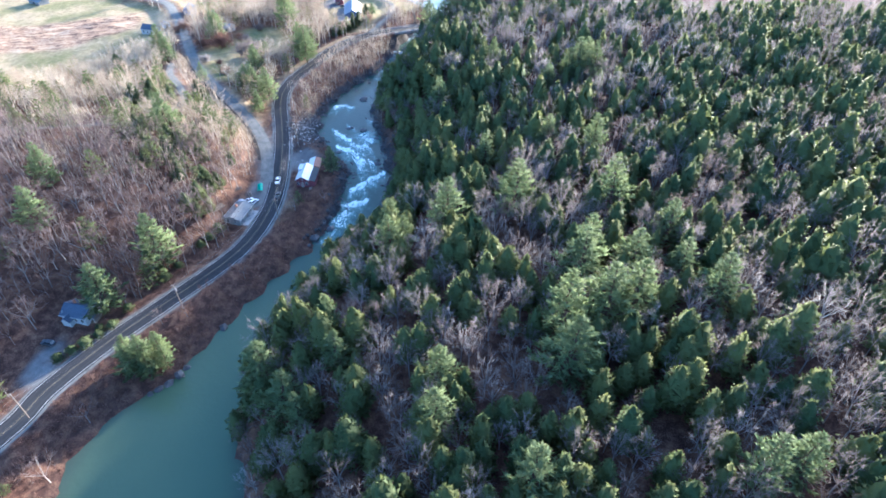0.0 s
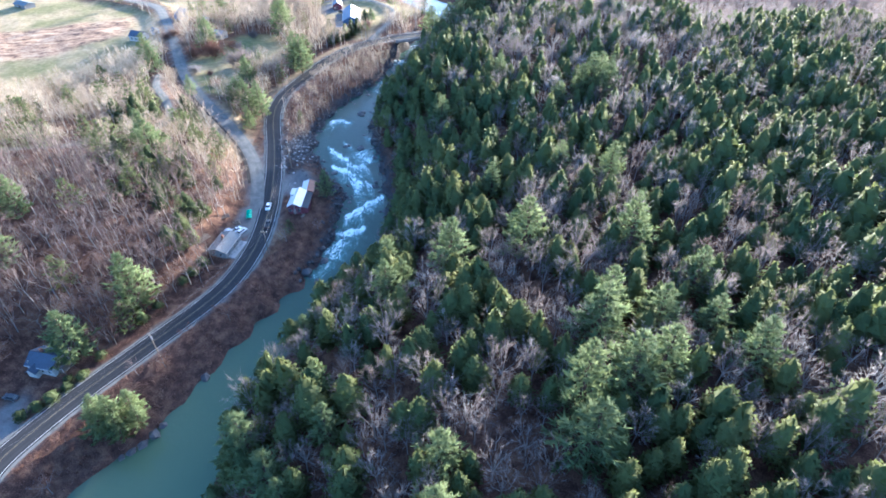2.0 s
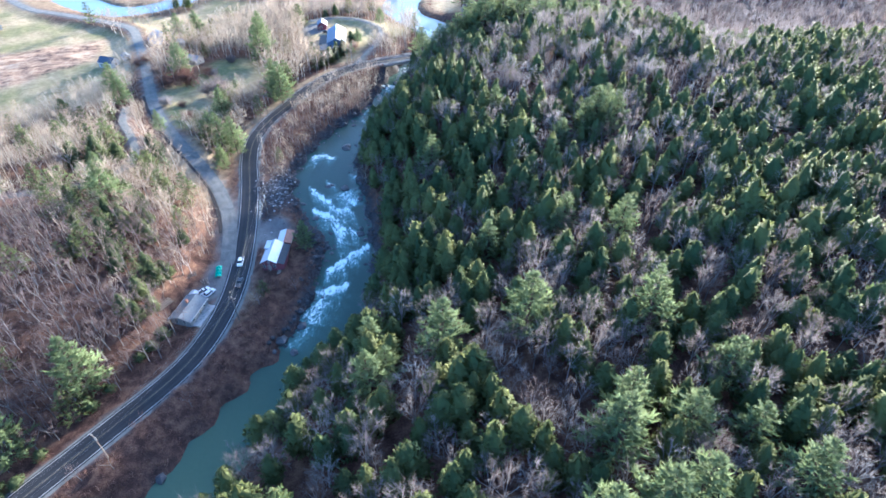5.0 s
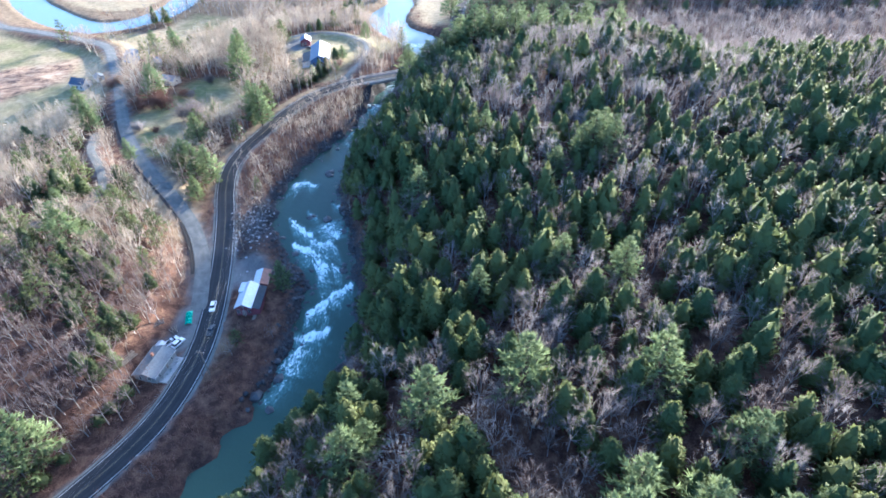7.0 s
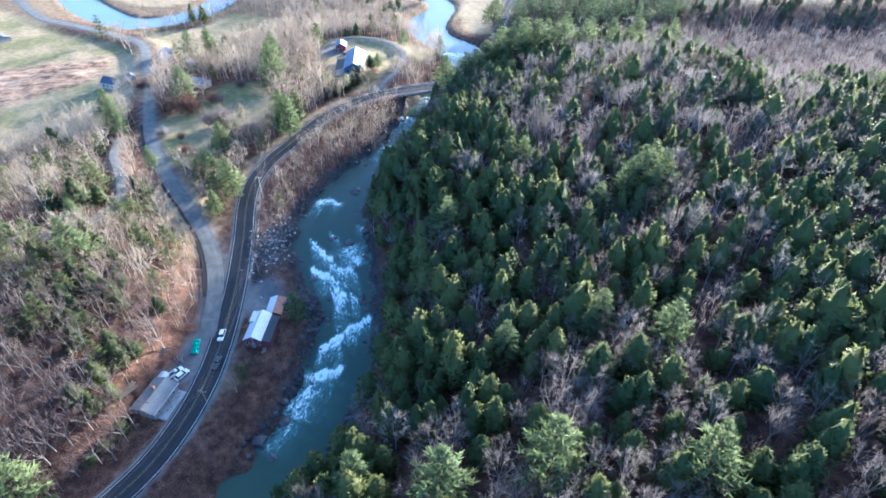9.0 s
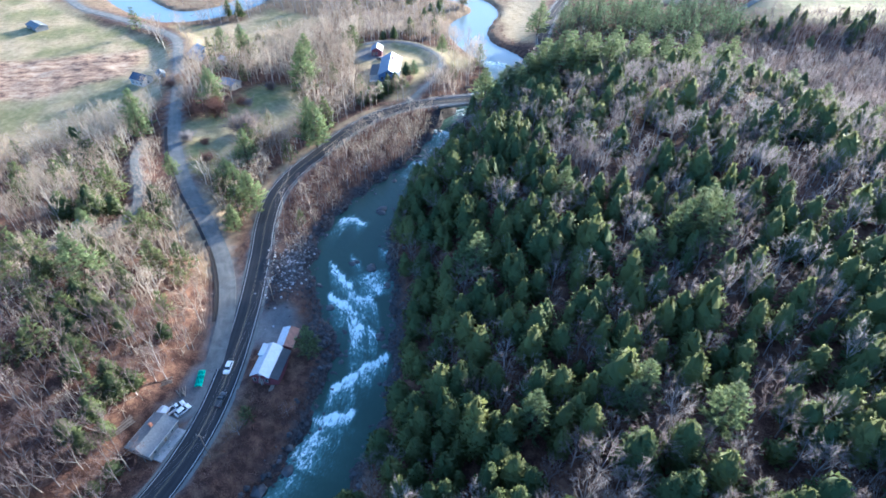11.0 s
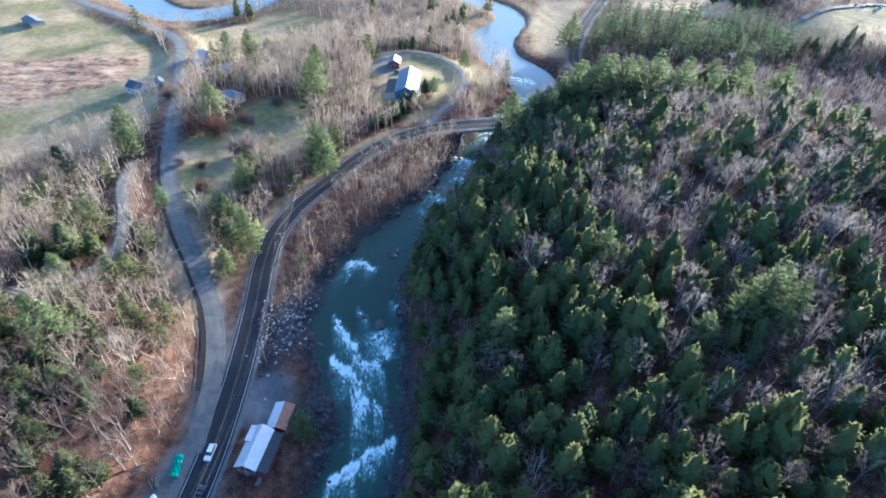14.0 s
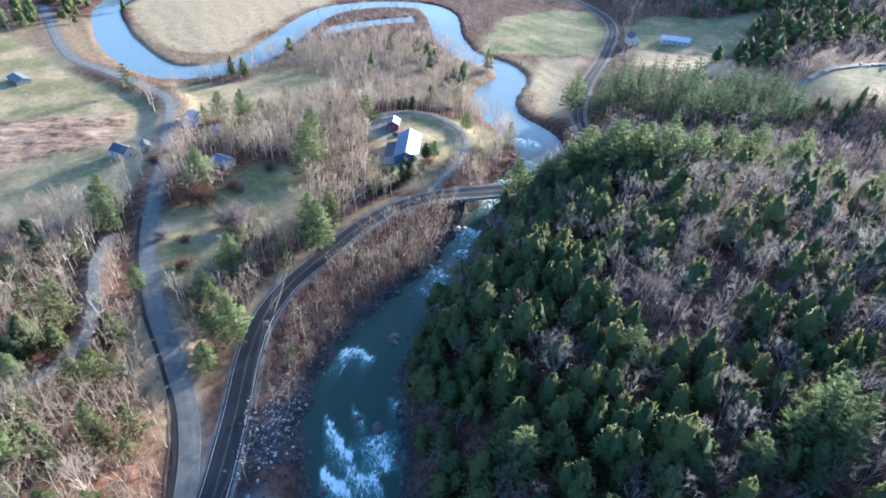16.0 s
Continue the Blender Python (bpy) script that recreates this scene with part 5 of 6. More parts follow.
# ---- where the woods stand ----
def patchy(x, y, s, p):
    return (np.sin(x / s + 2.1 * np.sin(y / (1.7 * s) + p)) + np.sin(y / (0.8 * s) + 1.7 * np.sin(x / (1.3 * s) + 2 * p)) + np.sin((x + y) / (0.55 * s) + p)) / 3


def scatter(x0, x1, y0, y1, cell, seed):
    rng = np.random.default_rng(seed)
    gx, gy = np.meshgrid(np.arange(x0, x1, cell), np.arange(y0, y1, cell))
    gx[1::2] += cell / 2
    x = (gx + rng.uniform(-0.38, 0.38, gx.shape) * cell).ravel()
    y = (gy + rng.uniform(-0.38, 0.38, gy.shape) * cell).ravel()
    return x, y, rng


def open_ground(x, y, road_gap=7.0, bank=2.0, lane_gap=1.5):
    """Whether a tree may stand here: off roads, water, fields and yards."""
    ok = np.ones(len(x), bool)
    for curve, gap in ((ROAD, road_gap), (LANE, road_gap + lane_gap), (TRACK, 5.0), (DRIVE, 3.6)):
        ok &= nearest(curve, x, y)[0] > gap
    for curve in (RIVER, OXBOW):
        d, k, _ = nearest(curve, x, y)
        ok &= d > curve[k, 2] + np.where((x > np.interp(y, BANK_Y, BANK_X)) & (y > 280) & (y < 420), 0.0, bank)
    for poly in FIELDS:
        ok &= ~in_poly(x, y, poly)
    for cx, cy, r, _ in YARDS:
        ok &= np.hypot(x - cx, y - cy) > r + 1.5
    for cx, cy, r in CLEARINGS:
        ok &= np.hypot(x - cx, y - cy) > r
    return ok


CLEARINGS = [(-65, 236, 9), (-84, 204, 7), (-82, 213, 6), (-126, 118, 10), (-197, 388, 11), (-184, 425, 11), (-167, 422, 8), (-145, 384, 11), (-142, 258, 8), (105, 655, 18), (70, 648, 9), (-62, 397, 10), (-54, 404, 7)]

# pines that stand out: x, y, height
SLOPE_PINES = [(25, 162, 22), (2, 156, 21), (57, 160, 22), (70, 141, 18), (43, 131, 21), (-18, 161, 16), (-13, 151, 14), (56, 127, 18), (69, 125, 16), (75, 114, 19), (39, 123, 22), (44, 108, 23), (52, 111, 21), (32, 104, 25), (31, 93, 22), (0, 90, 17), (-1, 78, 18), (-28, 101, 15), (-41, 91, 17), (-36, 86, 15), (-49, 101, 20), (-42, 141, 11), (-16, 145, 17), (19, 62, 20), (65, 62, 20), (74, 64, 17)]
RIDGE_PINES = [(42, 205, 16), (59, 199, 18), (-2, 252, 18), (65, 267, 20), (70, 273, 18), (60, 264, 17), (74, 268, 18), (68, 262, 16), (141, 260, 10), (17, 196, 16), (147, 251, 11), (160, 226, 9), (49, 256, 14), (39, 202, 13), (29, 398, 24), (80, 411, 13), (94, 418, 12), (112, 425, 16), (118, 397, 9), (26, 285, 15), (40, 402, 21), (52, 404, 20), (64, 408, 18), (100, 404, 10), (21, 415, 23), (46, 413, 20), (58, 419, 21), (71, 424, 18), (85, 429, 17), (99, 433, 19), (120, 437, 19), (135, 431, 16), (149, 420, 16), (160, 404, 15), (33, 407, 22), (175, 380, 14), (188, 352, 13), (-8, 390, 19), (1, 391, 18), (7, 394, 18), (13, 400, 20), (18, 407, 20), (-2, 383, 15), (9, 386, 16), (24, 404, 20)]
VALLEY_PINES = [(-114, 138.5, 20), (-102, 159, 23), (-122, 233, 20), (-150, 186, 18), (-144, 164, 18), (-107.4, 320, 17), (-110, 305, 13), (-131, 301, 11), (-110, 354, 7), (-109.8, 415, 22), (-147, 374, 16), (-168, 339, 20), (-163, 411, 10), (-138, 256, 12), (-141, 251, 10), (-144, 264, 10), (-82, 340, 21), (-86, 344, 21), (-92, 115.5, 14.5), (-88, 119, 12.5), (-95, 113.5, 13), (-90, 113, 11), (-86.5, 116.5, 10), (-97, 117, 10), (-161, 330, 16), (-96, 278, 12), (-143, 365, 18), (-174, 445, 15), (-163, 450, 16), (-104, 392, 25), (19, 508, 18), (-50.5, 226.5, 13), (-57, 403, 7), (-53, 407, 6), (-61, 400, 6), (-50, 420, 8), (-38.7, 454, 11), (-93.5, 291, 18), (-102, 298, 17)]


def make_woods():
    pine_sets = [tree_meshes("pine", white_pine(s, 20, 5.8, 13, 6, 6), BARK, PINE) for s in (1, 2, 3, 4)]
    rng = np.random.default_rng(5)
    for rows, label, group in ((SLOPE_PINES, "tall pale green white pine above the mixed forest", "pines on the slope"), (RIDGE_PINES, "white pine with level limbs on the wooded ridge", "pines on the ridge"),
                               (VALLEY_PINES, "white pine beside the road and pasture", "pines in the valley")):
        for i, (x, y, h) in enumerate(rows):
            h = (1.24 if y > 385 and x > 0 else 1.08) * h
            w = h / 20 * rng.uniform(1.1, 1.45) * (1.2 if y > 385 else 1.0)
            plant("white_pine", pine_sets[i % 4], x, y, z_at(x, y), rng.uniform(0, 360), (w, h / 20), label, group)
    pines = np.array(SLOPE_PINES + RIDGE_PINES + VALLEY_PINES)

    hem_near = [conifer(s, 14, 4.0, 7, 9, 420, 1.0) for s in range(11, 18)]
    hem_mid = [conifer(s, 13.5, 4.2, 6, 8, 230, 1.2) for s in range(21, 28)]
    # far hemlocks: lighter hearts and tips, haze and sun painted into their colour
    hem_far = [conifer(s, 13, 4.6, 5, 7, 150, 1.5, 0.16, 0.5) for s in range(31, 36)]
    bare_near = [bare_tree(s, 14, 4.4, 6, 8, 12, 0.026, 1.5) for s in range(41, 48)]
    bare_mid = [bare_tree(s, 14, 4.8, 5, 6, 12, 0.028, 1.6) for s in range(51, 57)]
    bare_left = [bare_tree(s, 13.5, 5.0, 5, 5, 11, 0.026, 1.4) for s in range(57, 61)]
    bare_far = [bare_tree(s, 14, 5.2, 4, 5, 8, 0.042, 1.5) for s in range(61, 66)]
    bare_tiny = [bare_tree(s, 14, 5.2, 3, 5, 6, 0.062, 1.6) for s in range(66, 71)]

    x, y, rng = scatter(-330, 340, -20, 470, 5.5, 71)
    ok = open_ground(x, y, 7.0, 2.0, 0.0)
    d = x - np.interp(y, BANK_Y, BANK_X)
    right = (d > 0)
    droad, _, side = nearest(ROAD, x, y)
    keep = ok & (np.min(np.hypot(x[:, None] - pines[None, :, 0], y[:, None] - pines[None, :, 1]), axis=1) > 4.0)
    # out of every view: behind the hill and far to the sides
    keep &= ~(x > 78 + 0.74 * (y + 30)) & (x > -60 - 0.62 * (y + 60)) & (x < 330) & (x > -300)
    # open strips: river bank below the road, yards, the cut over the lane
    bank = (~right) & (side > 0) & (y < 400)
    keep &= ~(bank & (y < 270) & (rng.uniform(0, 1, len(x)) > 0.10))
    keep &= ~(bank & (y >= 270) & (rng.uniform(0, 1, len(x)) > 0.95))
    keep &= ~(right & (y > 150) & (y < 262) & (d < 5.0))
    leftwood = (~right) & ~bank
    keep &= ~(leftwood & (rng.uniform(0, 1, len(x)) > np.where(y < 140, 0.5, 0.95)))
    near_lane = nearest(LANE, x, y)[0]
    keep &= ~(leftwood & (y < 330) & (near_lane < 14) & (nearest(LANE, x, y)[2] < 0) & (rng.uniform(0, 1, len(x)) > 0.75))
    p = patchy(x, y, 13, 0.7) + 0.6 * patchy(x, y, 5, 2.0)
    fir = np.where(right, 0.44, 0.27) + np.where(right & (d < 45) & (y > 165) & (y < 330), 0.24, 0) + np.where(right & (y > 295) & (x > 5) & (x < 118) & (y < 420), -0.10, 0)
    fir = fir + np.where(right & (x > 85) & (y < 300), -0.04, 0) - np.where(right & (y > np.interp(x, CREST_X, CREST_Y) + 80), 0.6, 0) - np.where(bank, 0.18, 0) - np.where(~right & (y > 320), 0.22, 0) - np.where(right & (np.hypot(x - 15, y - 145) < 28), 0.18, 0)
    fir = fir + np.where(right & (x > 95) & (y < 300), 0.12, 0) - np.where(~right & (y < 225), 0.20, 0)
    fir = fir + np.where(right & (y > 225) & (y < 300) & (d < 50), 0.03, 0)
    fir = fir + np.where(~right & (y > 190) & (y < 300) & (x < -88), 0.02, 0)
    fir = fir + np.where(right & (x > -5) & (x < 60) & (y > 165) & (y < 300), 0.04, 0)
    fir = fir + np.where(right & (y > 345) & (y < 402) & (x < 28), 0.34, 0) - np.where(~right & (y > 225) & (y < 330), 0.12, 0)
    fir = fir + np.where(right & (x > 60) & (y > 165) & (y < 250), 0.05, 0)
    fir = fir + np.where(right, 0.0, 0.06) + 0.27 * p
    conif = rng.uniform(0, 1, len(x)) * 0.8 + 0.1 < fir
    keep &= ~(right & ~conif & (rng.uniform(0, 1, len(x)) > np.where(y > 300, 0.76, 0.85)))
    z = height(x, y)
    turn, tone = rng.uniform(0, 6.283, len(x)), rng.uniform(0, 1, len(x))
    grow = rng.normal(1.0, 0.16, len(x)).clip(0.6, 1.45)
    tallness = grow * np.where(right, 1.0, 1.05) * np.where(bank, 0.6, 1) * np.where(right & (d < 14), 0.85, 1)
    wide = grow * rng.uniform(0.85, 1.25, len(x)) * np.where(bank, 0.7, np.where(right, 1, 1.12))
    rows = np.stack([x, y, z, turn, wide, tallness, tone], -1)
    far = (y > 405) | (right & ((x > 105) | (y > 345)))
    close = np.hypot(x - 15, (y - 120) * 0.8)
    for kind, near, mid, farv, mats, labels in (
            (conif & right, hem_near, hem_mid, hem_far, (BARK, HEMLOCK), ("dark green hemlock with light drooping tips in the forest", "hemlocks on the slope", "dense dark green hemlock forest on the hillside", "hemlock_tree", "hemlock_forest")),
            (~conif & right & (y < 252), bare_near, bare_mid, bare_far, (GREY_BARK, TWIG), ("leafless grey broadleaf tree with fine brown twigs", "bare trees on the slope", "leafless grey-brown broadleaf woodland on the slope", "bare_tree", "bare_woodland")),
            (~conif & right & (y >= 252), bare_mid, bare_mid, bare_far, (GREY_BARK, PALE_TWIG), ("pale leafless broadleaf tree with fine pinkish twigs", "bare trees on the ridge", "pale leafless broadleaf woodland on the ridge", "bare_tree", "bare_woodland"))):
        sel = np.where(keep & kind & ~far)[0]
        order = sel[np.argsort(close[sel])]
        single = 110 if near is bare_mid else 180 if near is bare_near else 280
        singles, rest = order[:single], order[single:]
        sets = [tree_meshes(labels[3], m, *mats) for m in near]
        for i, k in enumerate(singles):
            plant(labels[3], sets[i % len(sets)], x[k], y[k], z[k], math.degrees(turn[k]), (wide[k], tallness[k]), labels[0], labels[1])
        cut = 110 if near is bare_near else 1
        near_rest, rest = rest[:cut], rest[cut:]
        if len(near_rest):
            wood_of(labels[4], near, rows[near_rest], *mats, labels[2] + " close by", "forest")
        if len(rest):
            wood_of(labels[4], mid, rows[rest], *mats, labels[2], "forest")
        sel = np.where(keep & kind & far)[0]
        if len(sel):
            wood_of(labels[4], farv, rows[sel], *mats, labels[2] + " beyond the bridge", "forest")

    sel = np.where(keep & ~conif & ~right)[0]
    # darker twigs stand in for shade here, tan twigs for sun further on
    wood_of("bare_woodland", bare_left, rows[sel[y[sel] < 225]], GREY_BARK, MAROON_SHADE_TWIG, "leafless brown-grey broadleaf woodland above the road", "forest")
    wood_of("bare_woodland", bare_left, rows[sel[(y[sel] >= 225) & (y[sel] < 325)]], PALE_BARK, SUNLIT_TAN_TWIG, "tan leafless woodland beside the gravel road", "forest")
    rows[sel[y[sel] >= 325], 5] *= 1.15
    wood_of("bare_woodland", bare_left, rows[sel[y[sel] >= 325]], PALE_BARK, SUNLIT_TAN_TWIG, "pale leafless woodland round the pasture and farmhouse", "forest")
    sel = np.where(keep & conif & ~right)[0]
    rows[sel, 4] *= 1.25
    wood_of("young_pine_wood", [white_pine(s, 12, 3.3, 7, 3, 4) for s in (66, 67, 68)], rows[sel], BARK, OLIVE, "olive green young pines among the bare trees above the road", "forest")

    # younger bare trees between the crowns on the ridge
    x2, y2, rng2 = scatter(-30, 190, 175, 440, 6.0, 78)
    d2 = x2 - np.interp(y2, BANK_Y, BANK_X)
    ok2 = open_ground(x2, y2) & (d2 > 8) & (x2 < 78 + 0.74 * (y2 + 30)) & (rng2.uniform(0, 1, len(x2)) < np.where(y2 > 305, 0.3, 0.1))
    rows2 = np.stack([x2, y2, height(x2, y2), rng2.uniform(0, 6.28, len(x2)), rng2.uniform(0.7, 1.05, len(x2)), rng2.uniform(0.6, 0.9, len(x2)), rng2.uniform(0, 1, len(x2))], -1)
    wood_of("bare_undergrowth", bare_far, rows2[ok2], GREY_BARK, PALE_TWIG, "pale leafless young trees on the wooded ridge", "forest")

    # smaller growth that fills the wood above the road
    x, y, rng = scatter(-290, -72, 60, 345, 4.8, 76)
    _, _, side = nearest(ROAD, x, y)
    ok = open_ground(x, y, 7.5, 2.0, -2.0) & (side < 0) & (x > -70 - 0.62 * (y + 60)) & (rng.uniform(0, 1, len(x)) < np.where(y < 130, 0.5, 0.68))
    rows = np.stack([x, y, height(x, y), rng.uniform(0, 6.28, len(x)), rng.uniform(0.65, 1.0, len(x)), rng.uniform(0.55, 0.9, len(x)), rng.uniform(0, 1, len(x))], -1)
    rows[y > 190, 4:6] *= 1.2
    young = [bare_tree(s, 13, 4.8, 3, 4, 8, 0.030, 0.9) for s in range(71, 75)]
    wood_of("bare_undergrowth", young, rows[ok & (y <= 190)], GREY_BARK, MAROON_SHADE_TWIG, "leafless young trees filling the wood above the road", "forest")
    wood_of("bare_undergrowth", young, rows[ok & (y > 190)], PALE_BARK, SUNLIT_TAN_TWIG, "tan leafless young trees beside the gravel road", "forest")

    # slender growth on the bank between road and river
    x, y, rng = scatter(-100, -20, 272, 395, 3.4, 77)
    _, _, side = nearest(ROAD, x, y)
    ok = open_ground(x, y, 7.5, 1.5) & (side > 0) & (x < np.interp(y, BANK_Y, BANK_X))
    rows = np.stack([x, y, height(x, y), rng.uniform(0, 6.28, len(x)), rng.uniform(0.5, 0.9, len(x)), rng.uniform(0.42, 0.78, len(x)), rng.uniform(0, 1, len(x))], -1)
    saplings = [bare_tree(s, 14, 4.3, 4, 4, 6, 0.034) for s in range(86, 90)]
    wood_of("bare_undergrowth", saplings, rows[ok & (y < 335)], GREY_BARK, MAROON_SHADE_TWIG, "maroon leafless saplings on the bank below the road", "forest")
    wood_of("bare_undergrowth", saplings, rows[ok & (y >= 335)], PALE_BARK, SUNLIT_TAN_TWIG, "tan leafless saplings on the bank beside the bridge", "forest")
    # thicket between the farm drive and the river
    x, y, rng = scatter(-44, -14, 398, 456, 3.2, 88)
    ok = open_ground(x, y, 7.0, 1.0)
    rows = np.stack([x, y, height(x, y), rng.uniform(0, 6.28, len(x)), rng.uniform(0.5, 0.9, len(x)), rng.uniform(0.3, 0.55, len(x)), rng.uniform(0, 1, len(x))], -1)
    wood_of("bare_undergrowth", saplings, rows[ok & (y < 430)], GREY_BARK, MAROON_SHADE_TWIG, "grey-brown leafless thicket between the drive and the river", "forest")
    wood_of("brush", [shrub(s, 3.0, 2.2, 7, 8) for s in (117, 118, 119)], rows[ok & (y >= 430)], GREY_BARK, BRUSH, "red-brown leafless brush above the rapids", "brush")
    x, y, rng = scatter(-140, -40, 60, 290, 1.9, 79)
    _, _, side = nearest(ROAD, x, y)
    ok = open_ground(x, y, 6.2, 0.6) & (side > 0) & (x < np.interp(y, BANK_Y, BANK_X)) & (rng.uniform(0, 1, len(x)) < 0.62 + 0.5 * patchy(x, y, 6, 0.4)) & ~((np.abs(x + 69) < 8) & (np.abs(y - 264) < 18))
    rows = np.stack([x, y, height(x, y), rng.uniform(0, 6.28, len(x)), rng.uniform(0.5, 1.1, len(x)), rng.uniform(0.4, 1.0, len(x)), rng.uniform(0, 1, len(x))], -1)
    wood_of("brush", [shrub(s, 1.7, 1.5, 6, 7) for s in (114, 115, 116)], rows[ok], GREY_BARK, BRUSH, "dark maroon leafless brush below the road", "brush")

    # far woods round the meadows
    x, y, rng = scatter(-430, 360, 440, 900, 10.6, 81)
    ok = open_ground(x, y, 9, 3) & (np.abs(x + 20) < 130 + 0.62 * y) & ((y > 470) | (np.abs(x) > 1e9))
    thin = ((x > -215) & (x < -36) & (y > 455) & (y < 720)) | (x > 25) | (y > 760) | (x < -390)
    sparse = ~thin
    ok &= (thin | (rng.uniform(0, 1, len(x)) < 0.10)) & ((y < 720) | (rng.uniform(0, 1, len(x)) < np.where(x > 60, 0.9, 0.35)))
    stand = (x > 35) & (x < 150) & (y > 505) & (y < 578)
    fir = np.where(stand, 0.97, np.where(x > 40, -0.1, 0.0)) + np.where(stand | (x < 40) | (y < 700), 0, 0.4 * patchy(x, y, 30, 1.1))
    grove = ((blob(x, y, 150, 625, 26, 26) > 0.45) | (blob(x, y, 195, 668, 40, 30) > 0.45) | (blob(x, y, 262, 690, 45, 30) > 0.45) | (blob(x, y, 215, 745, 50, 30) > 0.5)
             | ((x < -352) & (y > 560)) | (blob(x, y, -64, 492, 12, 10) > 0.5))
    fir = np.where(grove, 0.85, np.where((x > 90) & (y > 700), 0.3, fir))
    ok |= grove & (y < 900) & (rng.uniform(0, 1, len(x)) < 0.8) & (x < 330) & ~in_poly(x, y, EAST_PASTURE) & (nearest(LANE, x, y)[0] > 9) & (nearest(RIVER, x, y)[0] > 14)
    conif = rng.uniform(0, 1, len(x)) < fir
    rows = np.stack([x, y, height(x, y), rng.uniform(0, 6.283, len(x)), 1.25 * rng.normal(1, 0.15, len(x)).clip(0.6, 1.5), rng.normal(0.95, 0.15, len(x)).clip(0.5, 1.4), rng.uniform(0, 1, len(x))], -1)
    rows[sparse, 4:6] *= 0.6
    xs, ys, rs = scatter(34, 158, 500, 572, 7.4, 83)
    oks = open_ground(xs, ys, 9, 3) & (rs.uniform(0, 1, len(xs)) < 0.80 + 0.35 * patchy(xs, ys, 7, 0.6)) & (ys < 566 - 0.12 * np.abs(xs - 110) + 8 * np.sin(xs / 9))
    size = rs.uniform(0.62, 1.22, len(xs)) * (1 + 0.12 * patchy(xs, ys, 9, 1.9))
    stand_rows = np.stack([xs, ys, height(xs, ys), rs.uniform(0, 6.283, len(xs)), size * rs.uniform(0.95, 1.4, len(xs)), size, rs.uniform(0, 1, len(xs))], -1)
    wood_of("pine_stand", [white_pine(s, 20, 5.2, 9, 3, 4) for s in (91, 92, 93, 94, 95, 96)], stand_rows[oks], BARK, DARK_PINE, "dense dark stand of tall white pines beside the far road", "forest")
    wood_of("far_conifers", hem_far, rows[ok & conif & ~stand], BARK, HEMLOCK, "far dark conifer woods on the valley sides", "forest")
    wood_of("far_woodland", bare_tiny, rows[ok & ~conif], GREY_BARK, PALE_TWIG, "far leafless woods round the meadows", "forest")

    # tall pale wood inside the river's loop
    x, y, rng = scatter(-215, -34, 458, 615, 7.2, 82)
    ok = open_ground(x, y, 9, 3) & (rng.uniform(0, 1, len(x)) < 0.85 + 0.3 * patchy(x, y, 14, 0.9))
    rows = np.stack([x, y, height(x, y), rng.uniform(0, 6.28, len(x)), rng.uniform(0.8, 1.15, len(x)), rng.uniform(0.8, 1.2, len(x)), rng.uniform(0, 1, len(x))], -1)
    fir = rng.uniform(0, 1, len(x)) < 0.05
    wood_of("far_woodland", bare_far, rows[ok & ~fir], PALE_BARK, SUNLIT_TAN_TWIG, "tan leafless wood inside the river's loop", "forest")
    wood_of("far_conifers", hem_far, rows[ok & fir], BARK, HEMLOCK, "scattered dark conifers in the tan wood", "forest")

    # belt of trees along the edge of the far terrace
    x, y, rng = scatter(150, 330, 498, 534, 6.4, 85)
    ok = ~in_poly(x, y, EAST_PASTURE) & (np.abs(x + 20) < 110 + 0.62 * y)
    rows = np.stack([x, y, height(x, y), rng.uniform(0, 6.28, len(x)), rng.uniform(0.8, 1.1, len(x)), rng.uniform(0.95, 1.35, len(x)), rng.uniform(0, 1, len(x))], -1)
    fir = rng.uniform(0, 1, len(x)) < 0.22
    wood_of("far_woodland", bare_far, rows[ok & ~fir], GREY_BARK, MAROON_SHADE_TWIG, "leafless trees along the edge of the far pasture", "forest")
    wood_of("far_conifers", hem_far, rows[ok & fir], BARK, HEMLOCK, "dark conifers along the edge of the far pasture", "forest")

    # low evergreen shrubs by the road and the white house
    shrub_sets = [tree_meshes("shrub", conifer(s, 5, 3.2, 4, 7, 420, 0.6), BARK, OLIVE) for s in (131, 132)]
    for i, (x, y, r) in enumerate(((-118, 121, 0.8), (-115, 124, 0.9), (-121, 118, 0.8), (-112.5, 128, 0.7), (-110, 132, 0.8), (-104, 158, 0.8), (-101, 155, 0.9), (-98, 161, 0.7), (-91, 176, 0.9), (-89, 181, 1.0), (-93, 172, 0.8), (-108, 140, 0.7), (-114, 131, 0.6))):
        plant("evergreen_shrub", shrub_sets[i % 2], x, y, z_at(x, y), 70 * i, (r, r * 0.8), "low olive green evergreen shrub beside the road", "evergreen shrubs", "shrub")

    # dense pale woods round the farmhouse and in the valley behind the ridge
    for (x0, x1, y0, y1, cell), label in (((-150, -34, 395, 520, 6.0), "pale leafless trees crowding the farmhouse knoll"), ((120, 330, 395, 600, 7.2), "grey leafless woods in the valley behind the ridge")):
        x, y, rng = scatter(x0, x1, y0, y1, cell, 84)
        ok = open_ground(x, y, 8, 2) & ((x < 0) | (y > np.interp(x, CREST_X, CREST_Y) + 85)) & (np.abs(x + 20) < 110 + 0.62 * y)
        rows = np.stack([x, y, height(x, y), rng.uniform(0, 6.28, len(x)), rng.uniform(0.8, 1.2, len(x)), rng.uniform(0.75, 1.1, len(x)), rng.uniform(0, 1, len(x))], -1)
